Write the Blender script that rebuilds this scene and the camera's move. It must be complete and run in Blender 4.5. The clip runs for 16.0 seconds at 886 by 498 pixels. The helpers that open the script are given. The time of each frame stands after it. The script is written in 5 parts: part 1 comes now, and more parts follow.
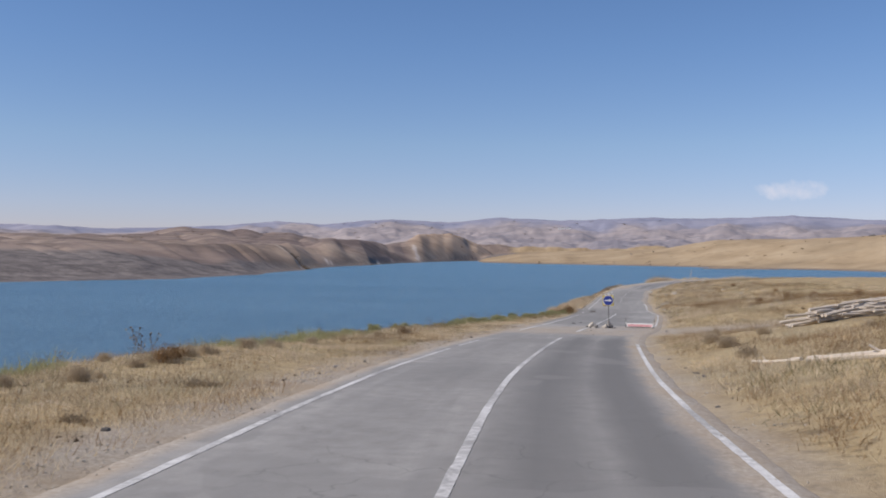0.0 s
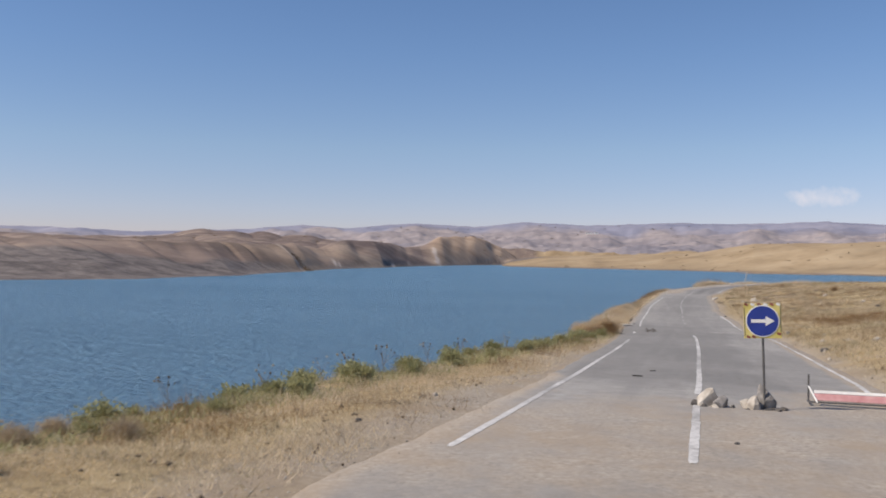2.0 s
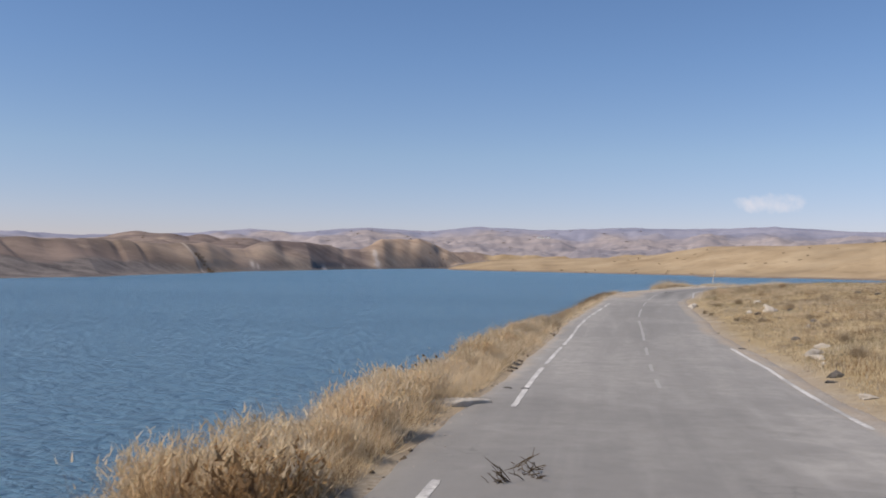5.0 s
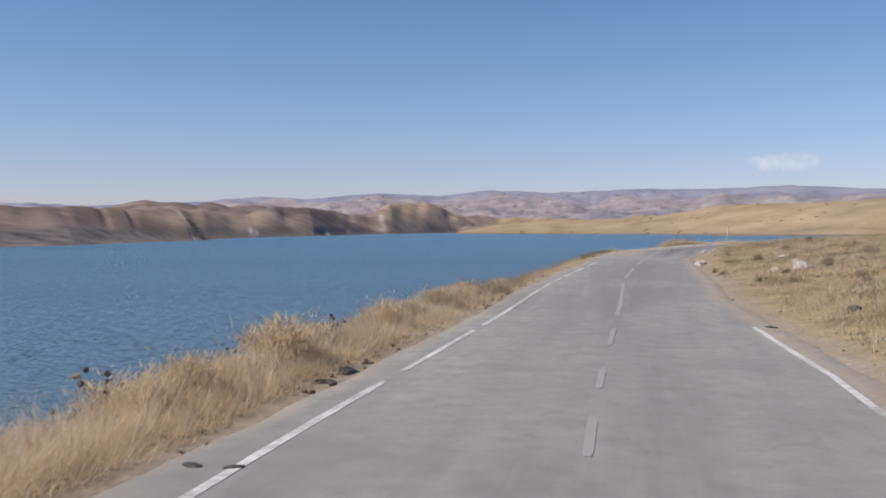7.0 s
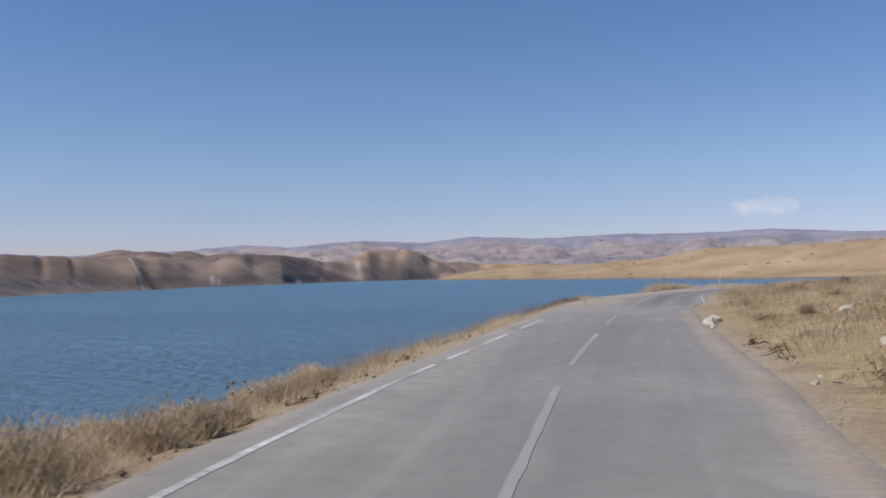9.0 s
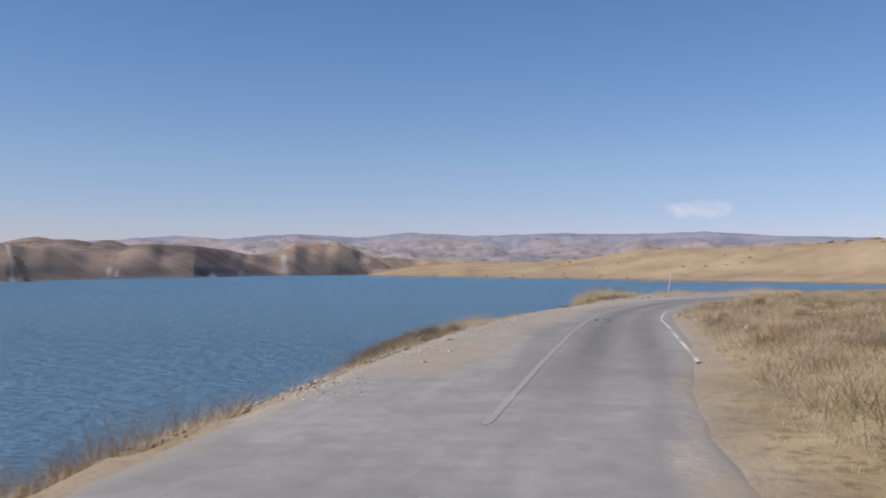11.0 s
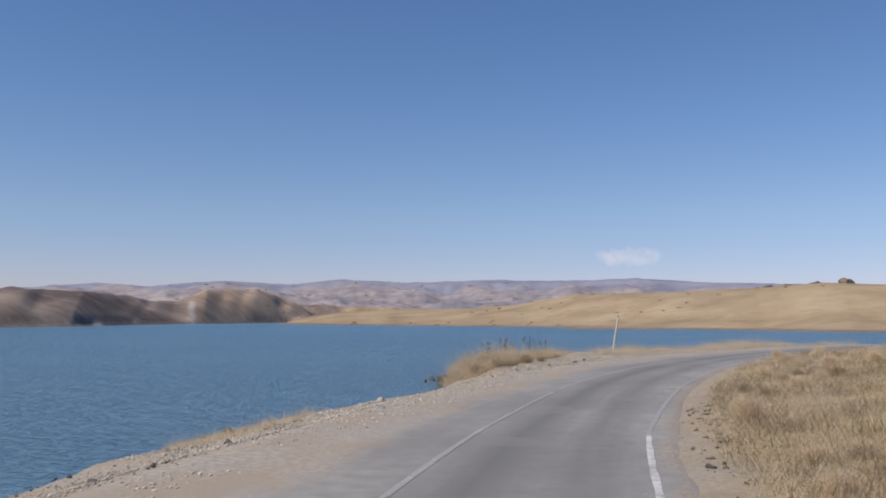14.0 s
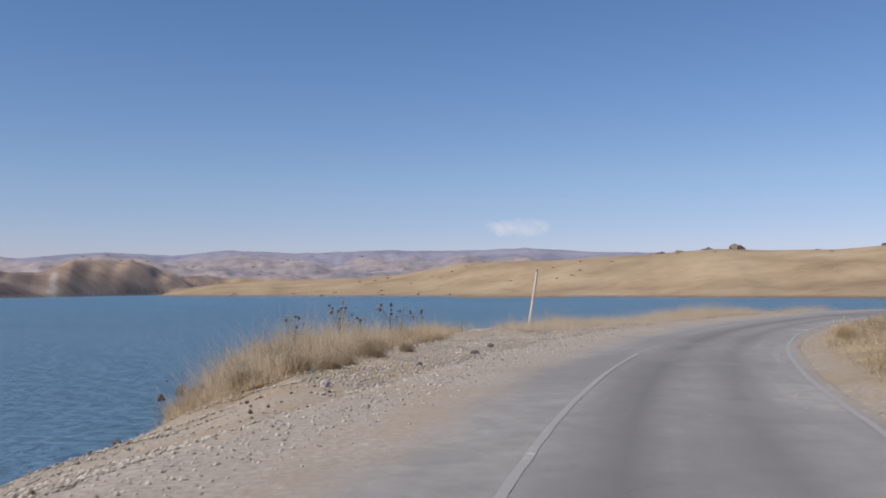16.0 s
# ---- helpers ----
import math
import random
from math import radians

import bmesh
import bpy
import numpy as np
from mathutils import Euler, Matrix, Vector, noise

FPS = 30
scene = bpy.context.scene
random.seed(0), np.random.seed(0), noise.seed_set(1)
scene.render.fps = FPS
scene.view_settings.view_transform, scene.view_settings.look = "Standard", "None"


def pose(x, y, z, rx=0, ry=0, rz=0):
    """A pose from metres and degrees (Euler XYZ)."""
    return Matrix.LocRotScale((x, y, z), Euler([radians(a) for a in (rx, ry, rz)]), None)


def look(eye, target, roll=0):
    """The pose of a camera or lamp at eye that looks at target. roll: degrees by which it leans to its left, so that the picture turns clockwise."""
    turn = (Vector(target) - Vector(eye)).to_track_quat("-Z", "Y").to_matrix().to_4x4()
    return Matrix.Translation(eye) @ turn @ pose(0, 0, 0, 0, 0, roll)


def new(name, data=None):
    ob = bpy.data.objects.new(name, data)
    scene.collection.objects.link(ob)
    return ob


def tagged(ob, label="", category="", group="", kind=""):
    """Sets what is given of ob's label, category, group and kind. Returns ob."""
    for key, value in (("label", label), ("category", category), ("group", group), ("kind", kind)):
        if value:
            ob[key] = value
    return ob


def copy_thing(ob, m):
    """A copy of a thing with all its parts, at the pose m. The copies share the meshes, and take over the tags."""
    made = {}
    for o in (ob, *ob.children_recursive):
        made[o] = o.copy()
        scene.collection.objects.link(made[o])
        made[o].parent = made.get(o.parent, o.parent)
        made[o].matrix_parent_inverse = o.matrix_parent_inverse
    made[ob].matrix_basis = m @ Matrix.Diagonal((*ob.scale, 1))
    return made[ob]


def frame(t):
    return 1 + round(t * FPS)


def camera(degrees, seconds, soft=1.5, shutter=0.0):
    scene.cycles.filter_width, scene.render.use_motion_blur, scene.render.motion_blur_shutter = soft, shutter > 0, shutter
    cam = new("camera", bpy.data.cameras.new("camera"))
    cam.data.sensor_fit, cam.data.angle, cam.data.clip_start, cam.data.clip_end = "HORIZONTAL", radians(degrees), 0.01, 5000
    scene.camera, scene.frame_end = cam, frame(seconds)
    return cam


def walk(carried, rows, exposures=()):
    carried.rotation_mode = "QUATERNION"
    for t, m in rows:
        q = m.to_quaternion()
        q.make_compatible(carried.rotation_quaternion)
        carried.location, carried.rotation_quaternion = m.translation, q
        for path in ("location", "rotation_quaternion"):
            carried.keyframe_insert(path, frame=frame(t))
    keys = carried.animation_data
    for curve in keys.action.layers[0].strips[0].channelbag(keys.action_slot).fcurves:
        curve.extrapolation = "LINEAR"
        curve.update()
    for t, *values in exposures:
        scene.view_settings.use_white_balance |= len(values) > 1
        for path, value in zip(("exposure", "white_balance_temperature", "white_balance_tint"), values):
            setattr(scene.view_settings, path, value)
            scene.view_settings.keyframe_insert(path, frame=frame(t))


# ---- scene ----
cam = camera(52.2, 16.0, 1.8, 0.12)


def view(x, y, z, yaw, pitch, roll):
    """A camera pose: degrees to the left, up, and leaning to the right."""
    return pose(x, y, z, 90 + pitch, 0, yaw) @ pose(0, 0, 0, 0, 0, -roll)


PATH = [
    (0.0, -0.03, -3.75, 5.55, -0.48, 0.33, -0.60),
    (0.5, 0.43, 2.66, 5.19, 0.19, 0.67, -0.76),
    (1.0, 1.51, 12.59, 4.85, 0.47, 1.14, -0.75),
    (1.5, 3.33, 25.40, 4.35, 1.87, 1.09, -1.03),
    (2.0, 4.90, 34.96, 3.88, 1.20, 0.63, -0.93),
    (2.5, 5.61, 39.52, 3.66, -3.53, 0.88, -1.10),
    (3.0, 6.53, 44.11, 3.42, -5.28, 0.44, -0.60),
    (3.5, 9.18, 54.60, 3.40, -6.64, 0.98, -1.20),
    (4.0, 11.72, 65.45, 2.98, -5.65, 0.92, -1.14),
    (4.5, 13.63, 73.18, 2.58, -5.00, 1.27, -1.24),
    (4.7, 14.15, 75.30, 2.50, -3.10, 1.12, -1.10),
    (6.8, 18.95, 89.20, 1.66, 0.66, 0.72, -0.80),
    (7.0, 19.23, 90.70, 1.68, -0.91, -1.24, 0.03),
    (7.5, 20.57, 95.38, 1.61, -2.04, 0.08, 0.23),
    (8.0, 21.69, 100.25, 1.52, -2.13, 0.93, 0.16),
    (8.5, 23.00, 105.49, 1.40, -1.45, 2.42, -0.44),
    (9.0, 24.45, 111.01, 1.36, -1.91, 1.73, 0.65),
    (11.3, 33.06, 142.78, 1.85, -6.14, 1.48, -0.62),
    (11.5, 33.84, 145.65, 1.85, -6.26, 1.81, -0.54),
    (12.0, 36.00, 152.73, 1.83, -5.43, 2.14, -0.14),
    (12.5, 38.24, 159.46, 1.82, -7.58, 1.91, 0.82),
    (13.0, 40.46, 165.68, 1.86, -9.00, 2.09, 1.16),
    (13.5, 42.59, 171.61, 1.84, -9.05, 2.46, 0.89),
    (14.0, 44.78, 177.32, 1.73, -9.93, 4.50, -0.36),
    (14.5, 46.75, 183.10, 1.63, -10.87, 2.96, 1.36),
    (15.0, 48.62, 189.06, 1.54, -11.13, 3.20, 0.65),
    (15.5, 50.75, 195.89, 1.40, -14.92, 2.84, -0.10),
    (16.0, 53.03, 203.13, 1.12, -16.79, 2.66, 0.18),
]
walk(cam, [(r[0], view(*r[1:])) for r in PATH], [(0, 0.0, 6750, 14), (1.2, .04, 6900, 14), (2.2, .08, 7200, 14), (4.7, .08, 7200, 14), (7, .06, 6950, 14), (8, .07, 6850, 14), (8.6, -.06, 6800, 14), (9.2, -.03, 6800, 14), (13.5, 0.0, 6800, 14), (14.5, -.1, 6800, 14), (15.1, -.03, 6800, 14), (16, -.06, 6800, 14)])

# ---- daylight ------------------------------------------------------------
SUN_ELEVATION, SUN_BEARING = 46.0, -108.0   # degrees; bearing clockwise from +y
world = bpy.data.worlds.new("clear_sky")
scene.world = world
world.use_nodes = True
wn, wl = world.node_tree.nodes, world.node_tree.links
wn.clear()
w_out, w_back = wn.new("ShaderNodeOutputWorld"), wn.new("ShaderNodeBackground")
w_sky = wn.new("ShaderNodeTexSky")
w_sky.sky_type, w_sky.sun_disc = "NISHITA", False
w_sky.sun_elevation, w_sky.sun_rotation = radians(SUN_ELEVATION), radians(SUN_BEARING)
w_sky.altitude, w_sky.air_density, w_sky.dust_density, w_sky.ozone_density = 900, 1.0, 0.15, 6.0
w_back.inputs["Strength"].default_value = 0.108


def world_value(op, a, b=0.0, clamp=False):
    x = wn.new("ShaderNodeMath")
    x.operation, x.use_clamp = op, clamp
    for socket, v in zip(x.inputs, (a, b)):
        if isinstance(v, (int, float)):
            socket.default_value = v
        else:
            wl.new(v, socket)
    return x.outputs[0]


def world_dot(vec):
    x = wn.new("ShaderNodeVectorMath")
    x.operation = "DOT_PRODUCT"
    wl.new(w_dir.outputs["Generated"], x.inputs[0])
    x.inputs[1].default_value = vec
    return x.outputs["Value"]


# one small fair-weather cloud low over the far hills
w_dir = wn.new("ShaderNodeTexCoord")
cb, ce = radians(21.6), radians(4.0)
c_u = world_value("DIVIDE", world_dot((math.cos(cb), -math.sin(cb), 0)), .035)
c_v = world_value("DIVIDE", world_value("SUBTRACT", world_dot((0, 0, 1)), math.sin(ce)), .0112)
c_f = world_dot((math.sin(cb), math.cos(cb), 0))
c_n = wn.new("ShaderNodeTexNoise")
c_n.inputs["Scale"].default_value, c_n.inputs["Detail"].default_value = 62, 6
wl.new(w_dir.outputs["Generated"], c_n.inputs["Vector"])
c_r = world_value("ADD", world_value("MULTIPLY", c_u, c_u), world_value("MULTIPLY", c_v, c_v))
c_m = world_value("ADD", world_value("SUBTRACT", 1.0, c_r), world_value("MULTIPLY", world_value("SUBTRACT", c_n.outputs["Fac"], .5), 2.9))
c_m = world_value("MULTIPLY", c_m, world_value("GREATER_THAN", c_f, .5))
c_m = world_value("MULTIPLY", world_value("MULTIPLY", c_m, .8, True), .36)
w_mix = wn.new("ShaderNodeMix")
w_mix.data_type = "RGBA"
wl.new(c_m, w_mix.inputs["Factor"])
# dry haze: the clear sky turns from deep blue to a pale lavender towards the horizon
haze = wn.new("ShaderNodeValToRGB")
for e, (p, c) in zip((haze.color_ramp.elements[0], haze.color_ramp.elements.new(.05), haze.color_ramp.elements.new(.12), haze.color_ramp.elements.new(.22), haze.color_ramp.elements[-1]), ((0, (.84, .70, .86, 1)), (.05, (.95, .835, .955, 1)), (.12, (1.0, .955, .98, 1)), (.22, (.905, .97, 1.045, 1)), (.4, (.80, .955, 1.075, 1)))):
    e.position, e.color = p, c
wl.new(world_dot((0, 0, 1)), haze.inputs["Fac"])
w_tint = wn.new("ShaderNodeMix")
w_tint.data_type, w_tint.blend_type = "RGBA", "MULTIPLY"
w_tint.inputs["Factor"].default_value = 1
wl.new(w_sky.outputs[0], w_tint.inputs["A"])
wl.new(haze.outputs["Color"], w_tint.inputs["B"])
wl.new(w_tint.outputs["Result"], w_mix.inputs["A"])
w_mix.inputs["B"].default_value = (9.5, 8.6, 8.4, 1)
wl.new(w_mix.outputs["Result"], w_back.inputs["Color"])
wl.new(w_back.outputs[0], w_out.inputs["Surface"])
sun = new("sun", bpy.data.lights.new("sun", "SUN"))
sun.data.energy, sun.data.angle, sun.data.color = 4.4, radians(0.53), (1.0, 0.955, 0.88)
sb, se = radians(SUN_BEARING), radians(SUN_ELEVATION)
sun.matrix_world = look((math.sin(sb) * math.cos(se) * 100, math.cos(sb) * math.cos(se) * 100, math.sin(se) * 100), (0, 0, 0))

# ---- materials -----------------------------------------------------------


def material(name, rough=.9, spec=.3):
    m = bpy.data.materials.new(name)
    m.use_nodes = True
    b = m.node_tree.nodes["Principled BSDF"]
    b.inputs["Roughness"].default_value, b.inputs["Specular IOR Level"].default_value = rough, spec
    return m, m.node_tree.nodes, m.node_tree.links, b


def noise_node(m, scale, detail=4.0, rough=.55, stretch=None, local=False):
    """Noise over the place's own metres."""
    n, l = m.node_tree.nodes, m.node_tree.links
    t = n.new("ShaderNodeTexNoise")
    t.inputs["Scale"].default_value, t.inputs["Detail"].default_value, t.inputs["Roughness"].default_value = scale, detail, rough
    src = n.new("ShaderNodeTexCoord").outputs["Object"] if local else n.new("ShaderNodeNewGeometry").outputs["Position"]
    if stretch:
        v = n.new("ShaderNodeVectorMath")
        v.operation = "MULTIPLY"
        v.inputs[1].default_value = stretch
        l.new(src, v.inputs[0])
        src = v.outputs[0]
    l.new(src, t.inputs["Vector"])
    return t.outputs["Fac"]


def ramp_node(m, fac, stops):
    n, l = m.node_tree.nodes, m.node_tree.links
    r = n.new("ShaderNodeValToRGB")
    e = r.color_ramp.elements
    while len(e) < len(stops):
        e.new(.5)
    for k, (p, c) in zip(e, stops):
        k.position, k.color = p, (*c, 1) if len(c) == 3 else c
    l.new(fac, r.inputs["Fac"])
    return r.outputs["Color"]


def mix_node(m, fac, a, b, blend="MIX"):
    n, l = m.node_tree.nodes, m.node_tree.links
    x = n.new("ShaderNodeMix")
    x.data_type, x.blend_type = "RGBA", blend
    for socket, v in ((x.inputs["Factor"], fac), (x.inputs["A"], a), (x.inputs["B"], b)):
        if isinstance(v, (int, float)):
            socket.default_value = v
        elif isinstance(v, tuple):
            socket.default_value = (*v, 1)
        else:
            l.new(v, socket)
    return x.outputs["Result"]


def math_node(m, op, a, b=0.0, clamp=False):
    n, l = m.node_tree.nodes, m.node_tree.links
    x = n.new("ShaderNodeMath")
    x.operation, x.use_clamp = op, clamp
    for socket, v in zip(x.inputs, (a, b)):
        if isinstance(v, (int, float)):
            socket.default_value = v
        else:
            l.new(v, socket)
    return x.outputs[0]


def bump_node(m, height, strength, distance):
    n, l = m.node_tree.nodes, m.node_tree.links
    x = n.new("ShaderNodeBump")
    x.inputs["Strength"].default_value, x.inputs["Distance"].default_value = strength, distance
    l.new(height, x.inputs["Height"])
    l.new(x.outputs[0], n["Principled BSDF"].inputs["Normal"])


def attribute_node(m, name):
    a = m.node_tree.nodes.new("ShaderNodeAttribute")
    a.attribute_name = name
    return a.outputs["Fac"]


def gravel_colour(m):
    """Grey-beige grit, shared by the verges and the dust on the asphalt."""
    grit = ramp_node(m, noise_node(m, 11, 6, .75), [(.32, (.22, .187, .15)), (.5, (.36, .312, .255)), (.62, (.455, .40, .333)), (.78, (.57, .515, .445))])
    return mix_node(m, ramp_node(m, noise_node(m, .42, 6, .66), [(.42, (0, 0, 0)), (.62, (.78, .78, .78))]), grit, (.335, .262, .188))


def make_ground():
    """Dry soil and straw by the road, golden grass, bare brown hills and far ranges paled mauve for haze: kinds of
    ground, by attribute.
    """
    m, n, l, b = material("dry_ground", .95, .15)
    fine, mid = noise_node(m, 9, 6, .65), noise_node(m, .55, 6, .62)
    soil = ramp_node(m, mid, [(.3, (.20, .145, .08)), (.45, (.31, .23, .125)), (.58, (.40, .305, .17)), (.74, (.47, .37, .22))])
    soil = mix_node(m, ramp_node(m, fine, [(.42, (0, 0, 0)), (.72, (.65, .65, .65))]), soil, (.43, .342, .215))
    soil = mix_node(m, ramp_node(m, noise_node(m, 3.2, 5, .7), [(.50, (0, 0, 0)), (.66, (.75, .75, .75))]), soil, (.15, .11, .065))
    soil = mix_node(m, ramp_node(m, noise_node(m, .17, 4, .55), [(.55, (0, 0, 0)), (.7, (.45, .45, .45))]), soil, (.25, .225, .16))
    base = mix_node(m, attribute_node(m, "gravel"), soil, gravel_colour(m))
    gold = ramp_node(m, noise_node(m, .022, 8, .6), [(.34, (.235, .170, .104)), (.46, (.315, .233, .143)), (.56, (.367, .275, .172)), (.68, (.42, .325, .212))])
    gold = mix_node(m, ramp_node(m, noise_node(m, .11, 8, .74), [(.52, (0, 0, 0)), (.66, (.42, .42, .42))]), gold, (.18, .135, .08))
    gold = mix_node(m, ramp_node(m, noise_node(m, .012, 5, .5), [(.5, (0, 0, 0)), (.7, (.4, .4, .4))]), gold, (.36, .29, .195))
    base = mix_node(m, attribute_node(m, "gold"), base, gold)
    brown = ramp_node(m, noise_node(m, .012, 10, .62), [(.36, (.114, .085, .078)), (.46, (.170, .128, .111)), (.54, (.228, .174, .146)), (.66, (.305, .238, .193))])
    brown = mix_node(m, ramp_node(m, noise_node(m, .045, 9, .74), [(.50, (0, 0, 0)), (.62, (.62, .62, .62))]), brown, (.088, .070, .062))
    brown = mix_node(m, ramp_node(m, noise_node(m, .075, 8, .74), [(.54, (0, 0, 0)), (.66, (.45, .45, .45))]), brown, (.34, .272, .21))
    peach = ramp_node(m, noise_node(m, .02, 8, .62), [(.36, (.25, .178, .128)), (.5, (.37, .272, .198)), (.66, (.45, .345, .258))])
    brown = mix_node(m, attribute_node(m, "tan"), brown, peach)
    brown = mix_node(m, attribute_node(m, "crag"), brown, ramp_node(m, noise_node(m, .16, 7, .74), [(.36, (.06, .056, .058)), (.52, (.145, .13, .124)), (.66, (.235, .207, .19))]))
    brown = mix_node(m, attribute_node(m, "chalk"), brown, (.62, .56, .50))
    base = mix_node(m, attribute_node(m, "brown"), base, brown)
    # the far ranges: distance haze is mixed into this pale mauve colour
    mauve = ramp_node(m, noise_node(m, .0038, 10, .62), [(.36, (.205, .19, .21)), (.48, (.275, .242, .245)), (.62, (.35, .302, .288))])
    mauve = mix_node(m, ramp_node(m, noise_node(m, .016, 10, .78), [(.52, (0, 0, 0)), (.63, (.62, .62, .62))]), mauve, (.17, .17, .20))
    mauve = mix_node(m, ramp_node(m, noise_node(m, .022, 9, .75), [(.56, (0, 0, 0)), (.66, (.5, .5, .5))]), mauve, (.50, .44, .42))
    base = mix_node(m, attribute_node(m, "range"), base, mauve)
    # the farthest slopes, coloured bluer for thicker haze
    haze_blue = ramp_node(m, noise_node(m, .004, 9, .6), [(.35, (.195, .205, .27)), (.65, (.29, .285, .34))])
    base = mix_node(m, attribute_node(m, "haze_blue"), base, haze_blue)
    l.new(base, b.inputs["Base Color"])
    bump_node(m, math_node(m, "ADD", noise_node(m, 18, 5, .7), math_node(m, "MULTIPLY", mid, .8)), .7, .05)
    return m


def streak_node(m, scale):
    """Noise drawn out along the road, by its own side and along coordinates."""
    n, l = m.node_tree.nodes, m.node_tree.links
    c, t = n.new("ShaderNodeCombineXYZ"), n.new("ShaderNodeTexNoise")
    l.new(attribute_node(m, "side"), c.inputs[0])
    l.new(math_node(m, "MULTIPLY", attribute_node(m, "along"), .07), c.inputs[1])
    t.inputs["Scale"].default_value, t.inputs["Detail"].default_value, t.inputs["Roughness"].default_value = scale, 5, .6
    l.new(c.outputs[0], t.inputs["Vector"])
    return t.outputs["Fac"]


def make_asphalt():
    m, n, l, b = material("worn_asphalt", .88, .25)
    grain, mid, wide = noise_node(m, 70, 4, .75), noise_node(m, 2.2, 6, .65), noise_node(m, .11, 5, .6)
    base = ramp_node(m, mid, [(.3, (.255, .243, .226)), (.5, (.312, .298, .277)), (.72, (.372, .355, .330))])
    base = mix_node(m, ramp_node(m, grain, [(.35, (.45, .45, .45)), (.5, (0, 0, 0))]), base, (.18, .172, .16))
    base = mix_node(m, ramp_node(m, grain, [(.55, (0, 0, 0)), (.72, (.5, .5, .5))]), base, (.41, .395, .37))
    base = mix_node(m, ramp_node(m, wide, [(.42, (.5, .5, .5)), (.52, (0, 0, 0))]), base, (.205, .198, .187))
    base = mix_node(m, ramp_node(m, streak_node(m, 1.0), [(.46, (0, 0, 0)), (.64, (.5, .5, .5))]), base, (.215, .207, .196))
    base = mix_node(m, ramp_node(m, streak_node(m, 1.9), [(.54, (0, 0, 0)), (.70, (.28, .28, .28))]), base, (.41, .395, .368))
    base = mix_node(m, attribute_node(m, "track"), base, (.150, .145, .138))
    patch = ramp_node(m, noise_node(m, .3, 2, .4), [(.61, (0, 0, 0)), (.62, (.5, .5, .5))])
    base = mix_node(m, patch, base, (.225, .216, .203))
    v = n.new("ShaderNodeTexVoronoi")
    v.feature = "DISTANCE_TO_EDGE"
    v.inputs["Scale"].default_value = .55
    warp = n.new("ShaderNodeVectorMath")
    warp.operation = "ADD"
    geo = n.new("ShaderNodeNewGeometry")
    wob = n.new("ShaderNodeTexNoise")
    wob.inputs["Scale"].default_value = 1.4
    l.new(geo.outputs["Position"], wob.inputs["Vector"])
    l.new(geo.outputs["Position"], warp.inputs[0])
    l.new(wob.outputs["Color"], warp.inputs[1])
    l.new(warp.outputs[0], v.inputs["Vector"])
    crack = math_node(m, "MULTIPLY", ramp_node(m, v.outputs["Distance"], [(.0, (1, 1, 1)), (.012, (0, 0, 0))]), ramp_node(m, noise_node(m, .2, 3), [(.52, (0, 0, 0)), (.62, (.32, .32, .32))]))
    base = mix_node(m, crack, base, (.07, .068, .065))
    dust_n = math_node(m, "ADD", attribute_node(m, "dust"), math_node(m, "MULTIPLY", math_node(m, "SUBTRACT", noise_node(m, .8, 7, .7, (1, .6, 1)), .5), 1.3), True)
    base = mix_node(m, ramp_node(m, dust_n, [(.3, (0, 0, 0)), (.85, (.95, .95, .95))]), base, gravel_colour(m))
    l.new(base, b.inputs["Base Color"])
    bump_node(m, math_node(m, "ADD", grain, math_node(m, "MULTIPLY", mid, .6)), .35, .012)
    return m


def make_paint(name="worn_road_paint", left=.505):
    m, n, l, b = material(name, .7, .3)
    tone = ramp_node(m, noise_node(m, 5, 6, .7), [(.38, (.66, .645, .615)), (.52, (.56, .545, .52)), (.64, (.43, .415, .39))])
    bare = math_node(m, "ADD", math_node(m, "MULTIPLY", noise_node(m, .35, 3, .5), .55), math_node(m, "MULTIPLY", noise_node(m, 7, 7, .75), .55))
    tone = mix_node(m, ramp_node(m, bare, [(left, (0, 0, 0)), (left + .125, (.92, .92, .92))]), tone, (.288, .276, .259))
    l.new(tone, b.inputs["Base Color"])
    bump_node(m, noise_node(m, 60, 3), .3, .008)
    return m


def make_water():
    m, n, l, b = material("lake_water", .3, .35)
    b.inputs["IOR"].default_value = 1.333
    wide = noise_node(m, .01, 4, .5, (1, 3, 1))
    l.new(ramp_node(m, wide, [(.35, (.078, .180, .272)), (.65, (.104, .216, .318))]), b.inputs["Base Color"])
    small = noise_node(m, 1.6, 5, .65, (1, 1.7, 1))
    large = noise_node(m, .3, 4, .6, (1, 2.2, 1))
    bump_node(m, math_node(m, "ADD", math_node(m, "MULTIPLY", small, .62), large), 1.0, .95)
    return m


def make_plain(name, stops, scale, rough=.85, spec=.25, bump=.3, depth=.01, local=True, stretch=None):
    """A surface with its own spread of colour."""
    m, n, l, b = material(name, rough, spec)
    f = noise_node(m, scale, 6, .65, stretch, local)
    l.new(ramp_node(m, f, stops), b.inputs["Base Color"])
    bump_node(m, noise_node(m, scale * 4, 5, .65, stretch, local), bump, depth)
    return m


